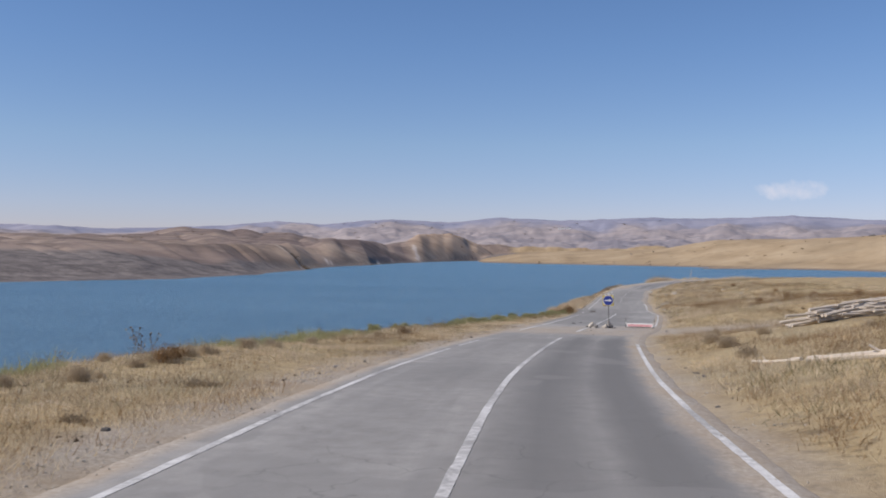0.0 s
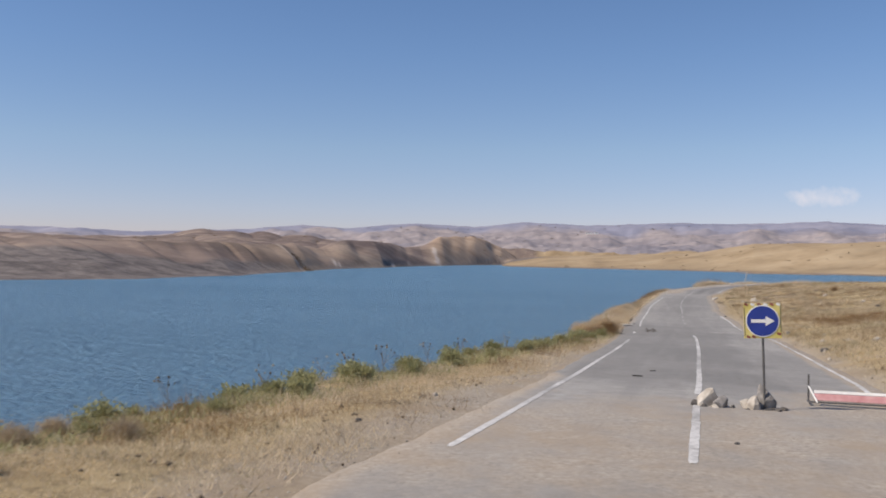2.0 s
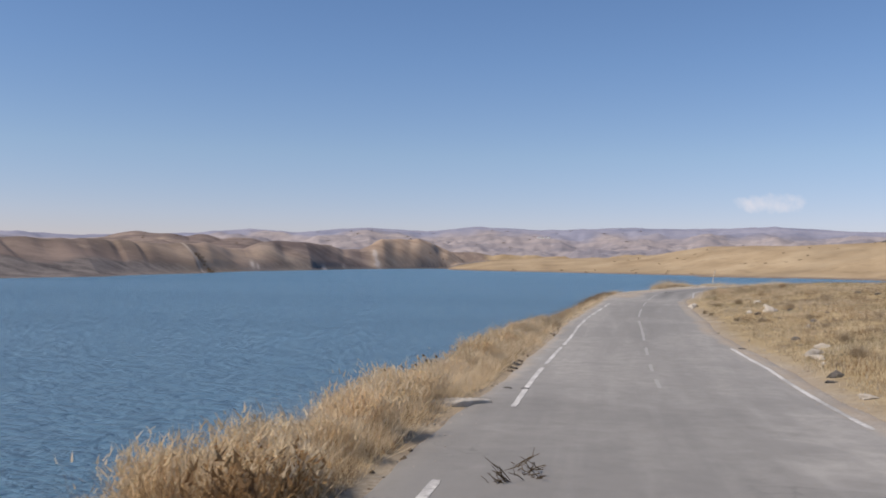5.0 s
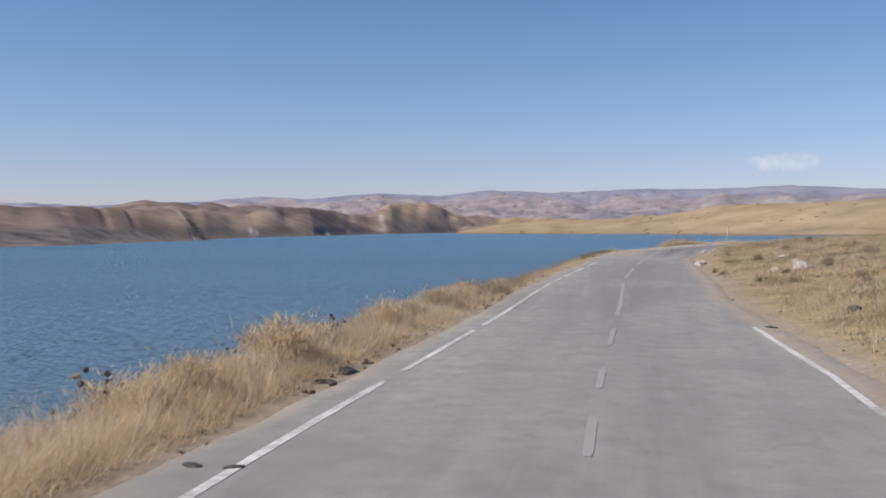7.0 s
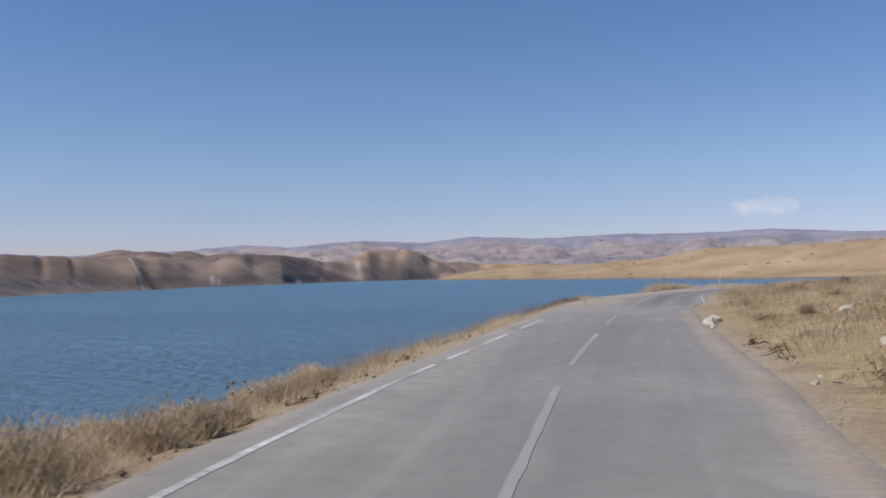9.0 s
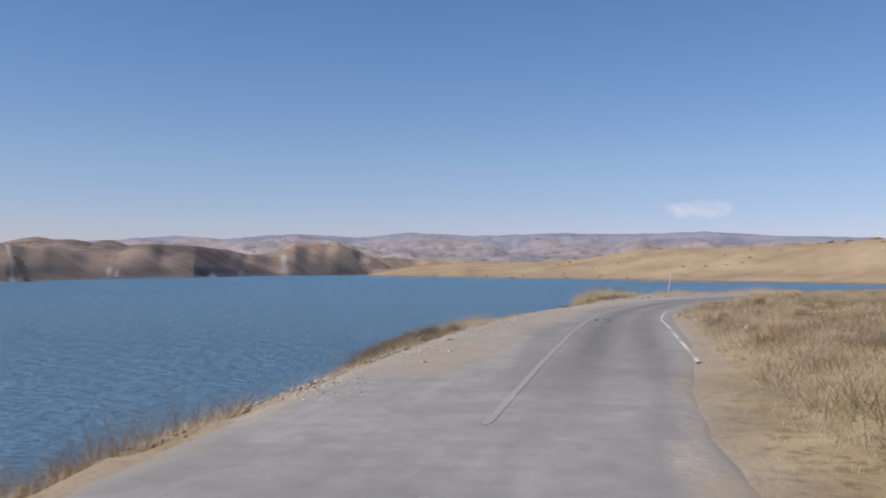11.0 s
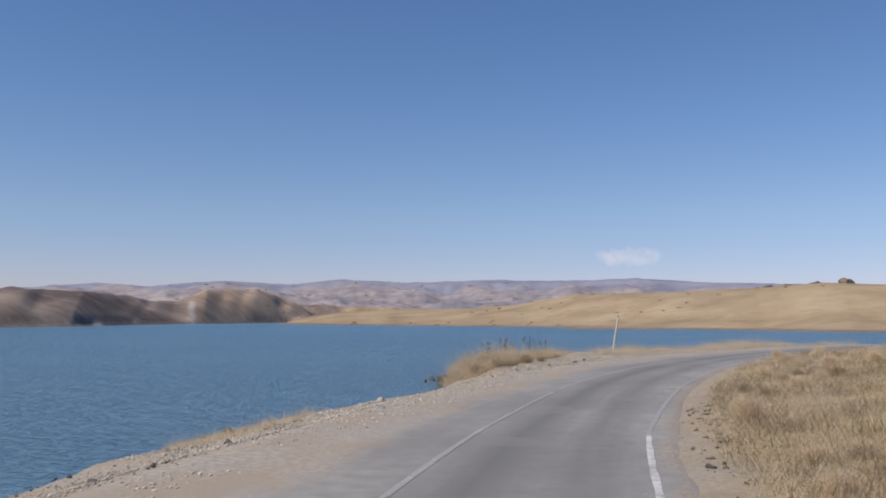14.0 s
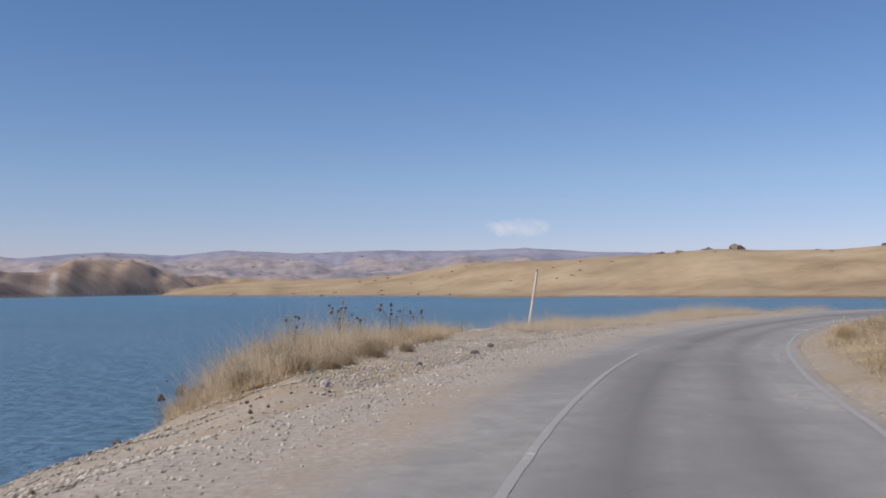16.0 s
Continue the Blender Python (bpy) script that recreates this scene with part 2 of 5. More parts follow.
def make_leaf(name, low, high, rough=.8, glow=.48):
    """Blades and leaves: each island its own shade, patches over the place."""
    m, n, l, b = material(name, rough, .2)
    island = n.new("ShaderNodeNewGeometry").outputs["Random Per Island"]
    f = math_node(m, "ADD", math_node(m, "MULTIPLY", island, .4), math_node(m, "MULTIPLY", math_node(m, "SUBTRACT", noise_node(m, .42, 5, .65), .14), .95))
    colour = ramp_node(m, f, [(.2, low), (.85, high)])
    l.new(colour, b.inputs["Base Color"])
    through_light, both = n.new("ShaderNodeBsdfTranslucent"), n.new("ShaderNodeMixShader")
    l.new(colour, through_light.inputs["Color"])
    both.inputs["Fac"].default_value = glow
    l.new(b.outputs[0], both.inputs[1])
    l.new(through_light.outputs[0], both.inputs[2])
    l.new(both.outputs[0], n["Material Output"].inputs["Surface"])
    return m


GROUND, ASPHALT, PAINT, LAKE = make_ground(), make_asphalt(), make_paint(), make_water()
FADED_PAINT = make_paint("faded_road_paint", .345)
STRAW = make_leaf("dry_straw", (.52, .395, .235), (.84, .70, .50), .8, .56)
STRAW_PALE = make_leaf("pale_dry_grass", (.54, .425, .275), (.87, .74, .545), .8, .54)
RUST = make_leaf("rust_brown_weed", (.15, .085, .045), (.40, .26, .13))
GREEN = make_leaf("dusty_green_weed", (.20, .20, .09), (.50, .475, .255))
OLIVE = make_leaf("olive_dry_weed", (.15, .13, .065), (.42, .355, .20))
BRUSH = make_leaf("grey_brown_brush", (.17, .13, .085), (.42, .33, .225))
TANGLE = make_leaf("pale_brown_brush", (.29, .222, .145), (.60, .49, .345), .8, .54)
DARK = make_leaf("dark_dry_brush", (.06, .045, .03), (.20, .14, .085))
STONE = make_plain("pale_limestone", [(.3, (.26, .225, .185)), (.55, (.46, .415, .355)), (.75, (.6, .56, .5))], 4)
DARK_STONE = make_plain("dark_basalt", [(.3, (.055, .05, .048)), (.65, (.15, .135, .12))], 4)
STONE_GREY = make_plain("grey_fieldstone", [(.3, (.10, .095, .09)), (.5, (.27, .25, .23)), (.7, (.5, .47, .43))], 3.5)
STONE_BROWN = make_plain("brown_crag", [(.3, (.10, .075, .055)), (.65, (.24, .185, .13))], 1.2)
WOOD = make_plain("weathered_wood", [(.3, (.34, .28, .22)), (.5, (.56, .49, .41)), (.7, (.68, .61, .52))], 3, stretch=(1, 1, .15))
STEEL = make_plain("dull_dark_steel", [(.3, (.05, .05, .05)), (.7, (.13, .12, .11))], 8, .5, .5)
BLUE = make_plain("faded_blue_sheet", [(.3, (.012, .03, .2)), (.7, (.02, .045, .26))], 5, .4, .5, .05)
YELLOW = make_plain("dusty_yellow_sheet", [(.3, (.52, .42, .10)), (.7, (.64, .55, .22))], 5, .5, .4, .05)
WHITE = make_plain("chalky_white_paint", [(.3, (.6, .59, .56)), (.7, (.8, .79, .76))], 6, .6, .3, .1)
RUSTY = make_plain("rusty_red_tape", [(.3, (.16, .05, .035)), (.7, (.3, .1, .07))], 6, .6, .3, .1)
RED = make_plain("faded_red_paint", [(.3, (.46, .2, .2)), (.7, (.62, .36, .35))], 5, .5, .35, .1)
GRIT = make_leaf("mixed_grit", (.16, .145, .125), (.52, .475, .41), .9, 0)
PALE_GRIT = make_leaf("pale_broken_stone", (.17, .15, .125), (.60, .55, .48), .9, 0)
CLOD = make_leaf("dark_dry_clods", (.06, .048, .036), (.24, .18, .125), .9, 0)
TAR = make_plain("broken_tar", [(.3, (.03, .028, .026)), (.7, (.11, .1, .09))], 14)


# ---- the lie of the land -------------------------------------------------
# road centre line (x, y), its height along y, and the shore beside it
ROAD_XY = [(-8.5, -60), (-4.6, -30), (-1.2, -5), (.1, 5.5), (1.2, 14), (2.6, 22.4), (5.85, 38.5), (9.2, 51.5), (12.6, 64.3), (17.3, 83),
           (20.5, 99), (24.6, 116), (27.5, 128.5), (31.8, 144), (35.1, 155), (37.6, 163), (40.4, 172), (44.9, 185.5), (49.7, 197.8),
           (57.2, 213), (68, 229), (80, 242), (95, 254), (112, 263), (135, 268), (170, 270)]
ROAD_Z = ([-60, -4, 10, 25, 39, 52, 61, 75, 90, 100, 111, 143, 166, 177, 189, 200, 230, 300], [5.9, 3.52, 2.94, 2.31, 1.61, 1.03, .69, .15, -.34, -.52, -.6, -.25, -.22, -.35, -.5, -.62, -.66, -.5])
SHORE = ([-60, 0, 20, 35, 45, 55, 62, 70, 78, 86, 92, 99, 108, 116, 124, 132, 140, 150, 165, 176, 190, 205, 209, 213, 216, 219.8, 222, 224, 232, 246, 256, 270], [17, 16, 15.5, 14.4, 12.8, 11.6, 10.8, 9.6, 8.6, 7.8, 7.4, 6.5, 6.6, 7.2, 7.2, 6.9, 6.8, 7.1, 8.0, 8.5, 9.2, 9.5, 8.8, 8.3, 8.7, 9.6, 11.3, 12.7, 13, 12.8, 10, 7.5])
BANK = ([-60, 0, 20, 35, 45, 55, 62, 70, 78, 86, 92, 99, 114, 122, 150, 165, 190, 200, 214, 218, 222, 246, 260], [12.6, 11.6, 11, 10.1, 8.7, 7.7, 7.1, 6.1, 5.3, 4.9, 4.8, 4.4, 4.3, 3.8, 3.8, 4.1, 4.2, 4, 4, 5.6, 8.3, 8.5, 6])
RISE = ([-60, 20, 60, 100, 150, 200, 240, 300], [4, 4.2, 4.4, 3.0, 2.3, 1.9, 1.5, 1.2])
WATER = -1.8
# how far the asphalt reaches to the left and to the right
EDGE_LEFT = ([-60, 92, 98, 110, 120, 130, 145, 155, 170, 300], [3.85, 3.85, 3.5, 3.55, 3.55, 3.15, 3.1, 3.6, 3.85, 3.85])
EDGE_RIGHT = ([-60, 45, 56, 84, 95, 105, 111, 119, 126, 132, 142, 153, 165, 180, 194, 215, 232, 262, 300], [3.75, 3.75, 4.3, 4.3, 3.95, 4.0, 3.7, 3.15, 3.5, 3.35, 3.0, 2.75, 3.6, 3.8, 3.75, 4.25, 4.15, 4.0, 4.0])
HUB = (30.0, 120.0)   # the far land is laid out by bearing and distance from here

# the eroded hills along the far left shore: bearing and height of their crest in degrees, depth behind the shore in metres
CREST = ([-40, -30, -24, -20, -18.4, -16.6, -14.6, -13.6, -12.4, -11, -9, -7.5, -6, -4.9, -4.1, -3.3, -2.2, -.7, .3, 1.3, 2.2, 2.9, 6], [1.5, 1.5, 1.4, 1.3, 1.32, 1.3, .95, .9, 1.35, 1.6, 1.5, 1.28, 1.02, .95, 1.25, 1.68, 1.74, 1.72, 1.5, 1.05, .5, -.1, -.6])
DEPTH = ([-40, -30, -18, -13.5, -9, -1, 3], [80, 80, 78, 105, 130, 175, 160])


def smooth_line(points, step=1.0):
    """A Catmull-Rom line through the points, resampled at even steps."""
    p = np.array([points[0]] + list(points) + [points[-1]], float)
    out = []
    for a, b, c, d in zip(p[:-3], p[1:-2], p[2:-1], p[3:]):
        for u in np.linspace(0, 1, 24, endpoint=False):
            out.append(.5 * (2 * b + (c - a) * u + (2 * a - 5 * b + 4 * c - d) * u * u + (3 * b - a - 3 * c + d) * u ** 3))
    out = np.array(out + [p[-1]])
    s = np.concatenate([[0], np.cumsum(np.hypot(*np.diff(out, axis=0).T))])
    q = np.arange(0, s[-1], step)
    return np.stack([np.interp(q, s, out[:, 0]), np.interp(q, s, out[:, 1])], 1)


LINE = smooth_line(ROAD_XY)
TANGENT = np.gradient(LINE, axis=0)
TANGENT /= np.hypot(*TANGENT.T)[:, None]
SIDE = np.stack([TANGENT[:, 1], -TANGENT[:, 0]], 1)   # to the right of the road
ROAD_H = np.convolve(np.pad(np.interp(LINE[:, 1], *ROAD_Z), 8, mode="edge"), np.ones(17) / 17, mode="valid")


def hash_grid(i, j, seed):
    n = np.sin(i * 127.1 + j * 311.7 + seed * 74.7) * 43758.5453
    return n - np.floor(n)


def value_noise(x, y, seed=0):
    """Smooth noise, 0 to 1, one cell wide."""
    i, j = np.floor(x), np.floor(y)
    u, v = x - i, y - j
    u, v = u * u * (3 - 2 * u), v * v * (3 - 2 * v)
    a, b = hash_grid(i, j, seed), hash_grid(i + 1, j, seed)
    c, d = hash_grid(i, j + 1, seed), hash_grid(i + 1, j + 1, seed)
    return (a * (1 - u) + b * u) * (1 - v) + (c * (1 - u) + d * u) * v


def fbm(x, y, octaves=4, seed=0):
    total, amp = 0, .5
    for k in range(octaves):
        total = total + amp * value_noise(x * 2 ** k, y * 2 ** k, seed + k)
        amp *= .5
    return total / (1 - .5 ** octaves)


def ramp(v):
    v = np.clip(v, 0, 1)
    return v * v * (3 - 2 * v)


def road_frame(x, y):
    """For points of the plan: the nearest step of the road and the offset to its right."""
    x, y = np.ravel(x), np.ravel(y)
    near = np.empty(len(x), int)
    for k in range(0, len(x), 20000):
        near[k:k + 20000] = np.argmin((x[k:k + 20000, None] - LINE[None, :, 0]) ** 2 + (y[k:k + 20000, None] - LINE[None, :, 1]) ** 2, axis=1)
    along = (x - LINE[near, 0]) * TANGENT[near, 0] + (y - LINE[near, 1]) * TANGENT[near, 1]
    off = (x - LINE[near, 0]) * SIDE[near, 0] + (y - LINE[near, 1]) * SIDE[near, 1]
    gap = np.hypot(x - LINE[near, 0], y - LINE[near, 1])
    off = np.where(np.abs(along) > 1.5, np.sign(off + 1e-9) * gap, off)
    return near, off


def near_height(x, y, bare=False):
    """The ground beside the road: shoulder, bank down to the lake on the left, grass slope on the right."""
    shape = np.shape(x)
    x, y = np.ravel(x).astype(float), np.ravel(y).astype(float)
    n, off = road_frame(x, y)
    yr, zr = LINE[n, 1], ROAD_H[n]
    shore = np.interp(yr, *SHORE) + (fbm(yr / 7, x * 0, 3, 5) - .5) * np.where(yr > 200, .5, 1.2)
    left = -off
    start = np.interp(yr, *BANK)
    u = (left - start) / np.maximum(shore - start, 1)
    even = ramp((yr - 113) / 12) * ramp((221 - yr) / 5)   # an even beach here, a rounded bank elsewhere
    fall = ramp(u * .5) * 2 * (1 - even) + np.clip(u, 0, 1) ** .85 * even
    z_left = zr - (zr - WATER) * np.where(u < 1, fall, 1 + (u - 1) * .8)
    z_left = np.maximum(z_left, WATER - 4)
    rise = np.interp(yr, *RISE)
    rise = rise * (1 - .92 * np.exp(-((y - 45.2 - .3 * off) / 10) ** 4) * ramp((32 - off) / 12))   # a side track joins here
    slope = np.where(yr > 130, 16, 19)
    z_right = zr + rise * (1 - np.exp(-np.maximum(off - 4.4, 0) / slope)) + .012 * np.maximum(off - 25, 0)
    z = np.where(off < 0, z_left, z_right)
    if not bare:
        lump = ramp((np.abs(off) - 4.2) / 3)
        z = z + lump * (.5 * (fbm(x / 6, y / 6, 3, 11) - .5) + .16 * (fbm(x / 1.3, y / 1.3, 2, 17) - .5)) * np.where(off < 0, .7, 1)
        edge = np.where(off < 0, np.interp(yr, *EDGE_LEFT), np.interp(yr, *EDGE_RIGHT))
        out = np.abs(off) - edge
        z = z + .035 * (fbm(x / .7, y / .7, 2, 23) - .5) * (out > .8) - .075 + .07 * ramp((out + .1) / .55)
    # the headland ends in the bay
    bay = 276 + .06 * np.maximum(x - 95, 0) + 8 * (fbm(x / 30, x * 0, 2, 3) - .5)
    z = z - (z - WATER + 3) * ramp((y - bay + 14) / 22)
    return z.reshape(shape)


def far_height(x, y):
    """Hills across the lake and the ranges behind them."""
    dx, dy = x - HUB[0], y - HUB[1]
    r, th = np.hypot(dx, dy), np.degrees(np.arctan2(dx, dy))
    # hills of the left shore, with gullies
    th_rs, r_rs = [-180, -90, -60, -40, -27, -18.4, -9, -4, -.6, 3, 6], [190, 180, 150, 152, 192, 268, 445, 640, 820, 1000, 1300]
    rs = np.interp(th, th_rs, r_rs)
    rc = 1650.
    el = np.interp(th, [-180, -60, -26, -21, -18, -13.5, -10.5, -6.2, -4.7, -2.6, -.2, 1.4, 2.6, 3.6, 6], [2, 1.7, 1.2, 1.3, 1.58, 1.46, 1.33, .92, .8, 1.34, 1.4, .95, .3, -.2, -.4])
    crest = 2 + rc * np.tan(np.radians(el))
    u = np.clip((r - rs) / (rc - rs), -1, 1)
    rough = ramp((r - rs) / 160)
    gully = np.abs(fbm(th / 2.0 + .5 * fbm(x / 260, y / 260, 2, 41), r / 700, 2, 31) - .5) * 2
    z_left = WATER + (crest - WATER) * (np.where(u > 0, np.maximum(u, 0) ** .8, 0))
    z_left = z_left + rough * r * (.010 * (fbm(x / 210, y / 210, 3, 33) - .55) + .0065 * (gully - .42)) * (1 - .55 * ramp((r - 1250) / 400))
    bend_a, bend_b = fbm(x / 130, y / 130, 3, 35) - .5, fbm(x / 130, y / 130, 3, 36) - .5
    billow = np.abs(fbm(x / 52, y / 52, 4, 37) - .5) * 2
    z_left = z_left + rough * r * (.003 + .006 * ramp((th + 24) / 8)) * (billow - .24) * (1 - .93 * ramp((r - rs - 250) / 450))
    deep = np.interp(th, *DEPTH)
    v = (r - rs) / deep + .25 * bend_b
    top = 2 + (rs + deep) * np.tan(np.radians(np.interp(th + .5 * bend_a, *CREST)))
    swell = np.where(v < 1, (.35 * np.clip(v, 0, 1) + .65 * np.sin(np.clip(v, 0, 1) * math.pi / 2)), 1 - .5 * ramp((v - 1) / 1.8))
    # gullies cut into the face, deepest half-way down
    cut = np.abs(fbm(th / 2.3 + .5 * bend_a, r / 900, 2, 43) - .5) * 2
    face = 4 * np.clip(v, 0, 1) * np.clip(1.3 - v, 0, 1)
    swell = swell * (1 - .05 * face * ramp((.45 - cut) / .45)) * (1 + .06 * (billow - .3) * (.3 + .7 * ramp((th + 24) / 8)))
    for bearing, wide, at, amount in ((-2.35, .62, .70, .10), (.75, .5, .72, .10), (-10.6, .8, .6, .10), (-14.2, .8, .55, .10), (-7.2, .7, .6, .09), (-24.5, 1.6, .55, .10), (-30, 2.0, .55, .10)):
        swell = swell - amount * np.exp(-((th - bearing + .3 * bend_b) / wide) ** 2 - ((v - at) / .30) ** 2)
    z_left = np.logaddexp(z_left * .6, (WATER - 2 + (top - WATER + 2) * swell) * .6) / .6
    z_left = WATER + (z_left - WATER) * ramp((r - rs) / 30 + .04)
    z_left = np.where(r < rs, WATER + np.maximum((r - rs) * .15, -6), z_left)
    z_left = np.where(r > rc, crest - (r - rc) * .04, z_left)
    # golden grass hill of the far right shore
    rs = np.interp(th, [.5, 1.1, 4, 10, 20, 30, 40, 60, 90, 180], [1300, 700, 640, 600, 520, 440, 390, 340, 320, 320]) + 14 * (fbm(th / 2.4, th * 0, 3, 61) - .5)
    rc = rs + 190
    el = np.interp(th, [.6, 1.8, 4.0, 7, 9.5, 12, 14.7, 18, 21, 27.6, 31, 37, 43, 60, 90, 180], [-.4, 0, .33, .5, .6, .75, 1.02, 1.62, 1.75, 1.68, 1.9, 1.8, 2.1, 2.3, 2.5, 2.5])
    crest = 2 + rc * np.tan(np.radians(el))
    u = (r - rs) / (rc - rs)
    z_gold = WATER + (crest - WATER) * np.where(u > 1, 1, .35 * np.clip(u, 0, 1) + .65 * ramp(u))
    z_gold = z_gold - np.maximum(r - rc - 120, 0) * .03
    z_gold = z_gold + ramp(u * 1.5) * (6.5 * (fbm(x / 110, y / 110, 4, 51) - .5))
    z_gold = np.where(r < rs, WATER + np.maximum((r - rs) * .12, -6), z_gold)
    z_gold = np.where((th > .5), z_gold, -30)
    spit = np.exp(-((r - 474 - 6 * np.sin(th)) / 14) ** 2) * ramp((th - 15.5) / 3) * ramp((24.5 - th) / 3)
    z_gold = np.maximum(z_gold, WATER - 1 + 2.1 * spit)
    # ranges
    el = np.interp(th, [-180, -60, -26, -20.6, -14, -10.7, -8, -5, -3.4, .4, 3.8, 8, 12.5, 17.5, 22, 26, 35, 60, 180], [1.6, 1.6, 1.55, 1.4, 1.72, 2.06, 1.88, 2.2, 2.28, 2.12, 2.46, 2.3, 2.5, 2.48, 2.6, 2.34, 2.1, 2.0, 2.0])
    top = 4000.
    u = np.clip((r - 1500) / (top - 1500), 0, 1)
    wave = fbm(th / 2.2, r / 480, 4, 71)
    el = el * (.30 + .70 * ramp(u)) + (wave - .5) * 1.1 * (1 - ramp(u * 1.02) ** 3)
    fold = np.abs(fbm(x / 210, y / 210, 4, 83) - .5) * 2
    z_far = 2 + r * np.tan(np.radians(np.maximum(el, -.5))) + r * .0022 * (fbm(x / 60, y / 60, 3, 81) - .5) + r * .010 * (fold - .24) * (1 - ramp((r - 3200) / 700))
    z_far = np.where(r > top, 2 + top * np.tan(np.radians(el)) - (r - top) * .12, z_far)
    z_far = np.where((r < 1300), -30, z_far)
    return np.maximum(np.maximum(z_left, z_gold), np.maximum(z_far, WATER - 5))

# ---- building blocks -----------------------------------------------------


def part(name, bm, mat, parent=None, label="", at=None):
    """Links a bmesh as one mesh object, under a thing or a part."""
    data = bpy.data.meshes.new(name)
    bm.to_mesh(data)
    bm.free()
    data.materials.append(mat)
    ob = new(name, data)
    if parent:
        ob.parent = parent
    if at:
        ob.matrix_basis = at
    return tagged(ob, label)


def array_mesh(name, verts, faces, mat, smooth=False):
    """A mesh object from arrays of corners and of triangles or quads."""
    verts, faces = np.asarray(verts, np.float32), np.asarray(faces, np.int32)
    k = faces.shape[1]
    data = bpy.data.meshes.new(name)
    data.vertices.add(len(verts))
    data.vertices.foreach_set("co", verts.ravel())
    data.loops.add(faces.size)
    data.loops.foreach_set("vertex_index", faces.ravel())
    data.polygons.add(len(faces))
    data.polygons.foreach_set("loop_start", np.arange(0, faces.size, k, dtype=np.int32))
    if smooth:
        data.polygons.foreach_set("use_smooth", np.ones(len(faces), bool))
    data.update(calc_edges=True)
    data.materials.append(mat)
    return new(name, data)


def set_attribute(ob, name, values):
    a = ob.data.attributes.new(name, "FLOAT", "POINT")
    a.data.foreach_set("value", np.asarray(values, np.float32))


def grid_faces(rows, cols, start=0):
    i, j = np.meshgrid(np.arange(rows - 1), np.arange(cols - 1), indexing="ij")
    a = (i * cols + j).ravel() + start
    return np.stack([a, a + 1, a + cols + 1, a + cols], 1)


def on_ground(x, y):
    return float(near_height(np.array([x]), np.array([y]))[0])


def beside(y, off, lift=0.0):
    """The place at that offset to the right of the road, where the road passes y."""
    k = int(np.argmin(np.abs(LINE[:, 1] - y)))
    x, yy = LINE[k] + SIDE[k] * off
    return float(x), float(yy), (float(ROAD_H[k]) + .035 - .005 * abs(off) if -np.interp(y, *EDGE_LEFT) + .1 < off < np.interp(y, *EDGE_RIGHT) - .1 else on_ground(x, yy)) + lift


def box(bm, size, m=None, bevel=.006):
    r = bmesh.ops.create_cube(bm, size=1, matrix=(m or Matrix()) @ Matrix.Diagonal((*size, 1)))
    if bevel:
        edges = list({e for v in r["verts"] for e in v.link_edges})
        bmesh.ops.bevel(bm, geom=edges, offset=bevel, segments=1, affect="EDGES")


def rod(bm, a, b, r0, r1, sides=8):
    a, b = Vector(a), Vector(b)
    d = b - a
    m = Matrix.Translation((a + b) / 2) @ d.to_track_quat("Z", "Y").to_matrix().to_4x4()
    bmesh.ops.create_cone(bm, cap_ends=True, segments=sides, radius1=r0, radius2=r1, depth=d.length, matrix=m)


def rock_mesh(size, seed, cuts=2, flat=.7):
    """A broken stone, resting on its flattened base."""
    rng = random.Random(seed)
    bm = bmesh.new()
    bmesh.ops.create_icosphere(bm, subdivisions=cuts, radius=.5)
    shift = Vector((rng.uniform(0, 90), rng.uniform(0, 90), rng.uniform(0, 90)))
    planes = [(Vector((rng.uniform(-1, 1), rng.uniform(-1, 1), rng.uniform(-.4, 1))).normalized(), rng.uniform(.26, .4)) for _ in range(7)]
    for v in bm.verts:
        p = v.co * (1 + .5 * (noise.noise(v.co * 2.6 + shift)))
        for nrm, d in planes:
            over = p.dot(nrm) - d
            if over > 0:
                p -= nrm * over * .85
        p.z = max(p.z, -.22)
        v.co = Vector((p.x * size[0], p.y * size[1], (p.z + .2) * size[2] / flat))
    return bm


# ---- the large structure -------------------------------------------------


def axis(lo, hi, step, reach_lo, reach_hi, grow=1.09):
    mid = list(np.arange(lo, hi + step / 2, step))
    low, s = [lo], step
    while low[-1] > reach_lo:
        s *= grow
        low.append(low[-1] - s)
    high, s = [mid[-1]], step
    while high[-1] < reach_hi:
        s *= grow
        high.append(high[-1] + s)
    return np.array(low[:0:-1] + mid + high[1:])


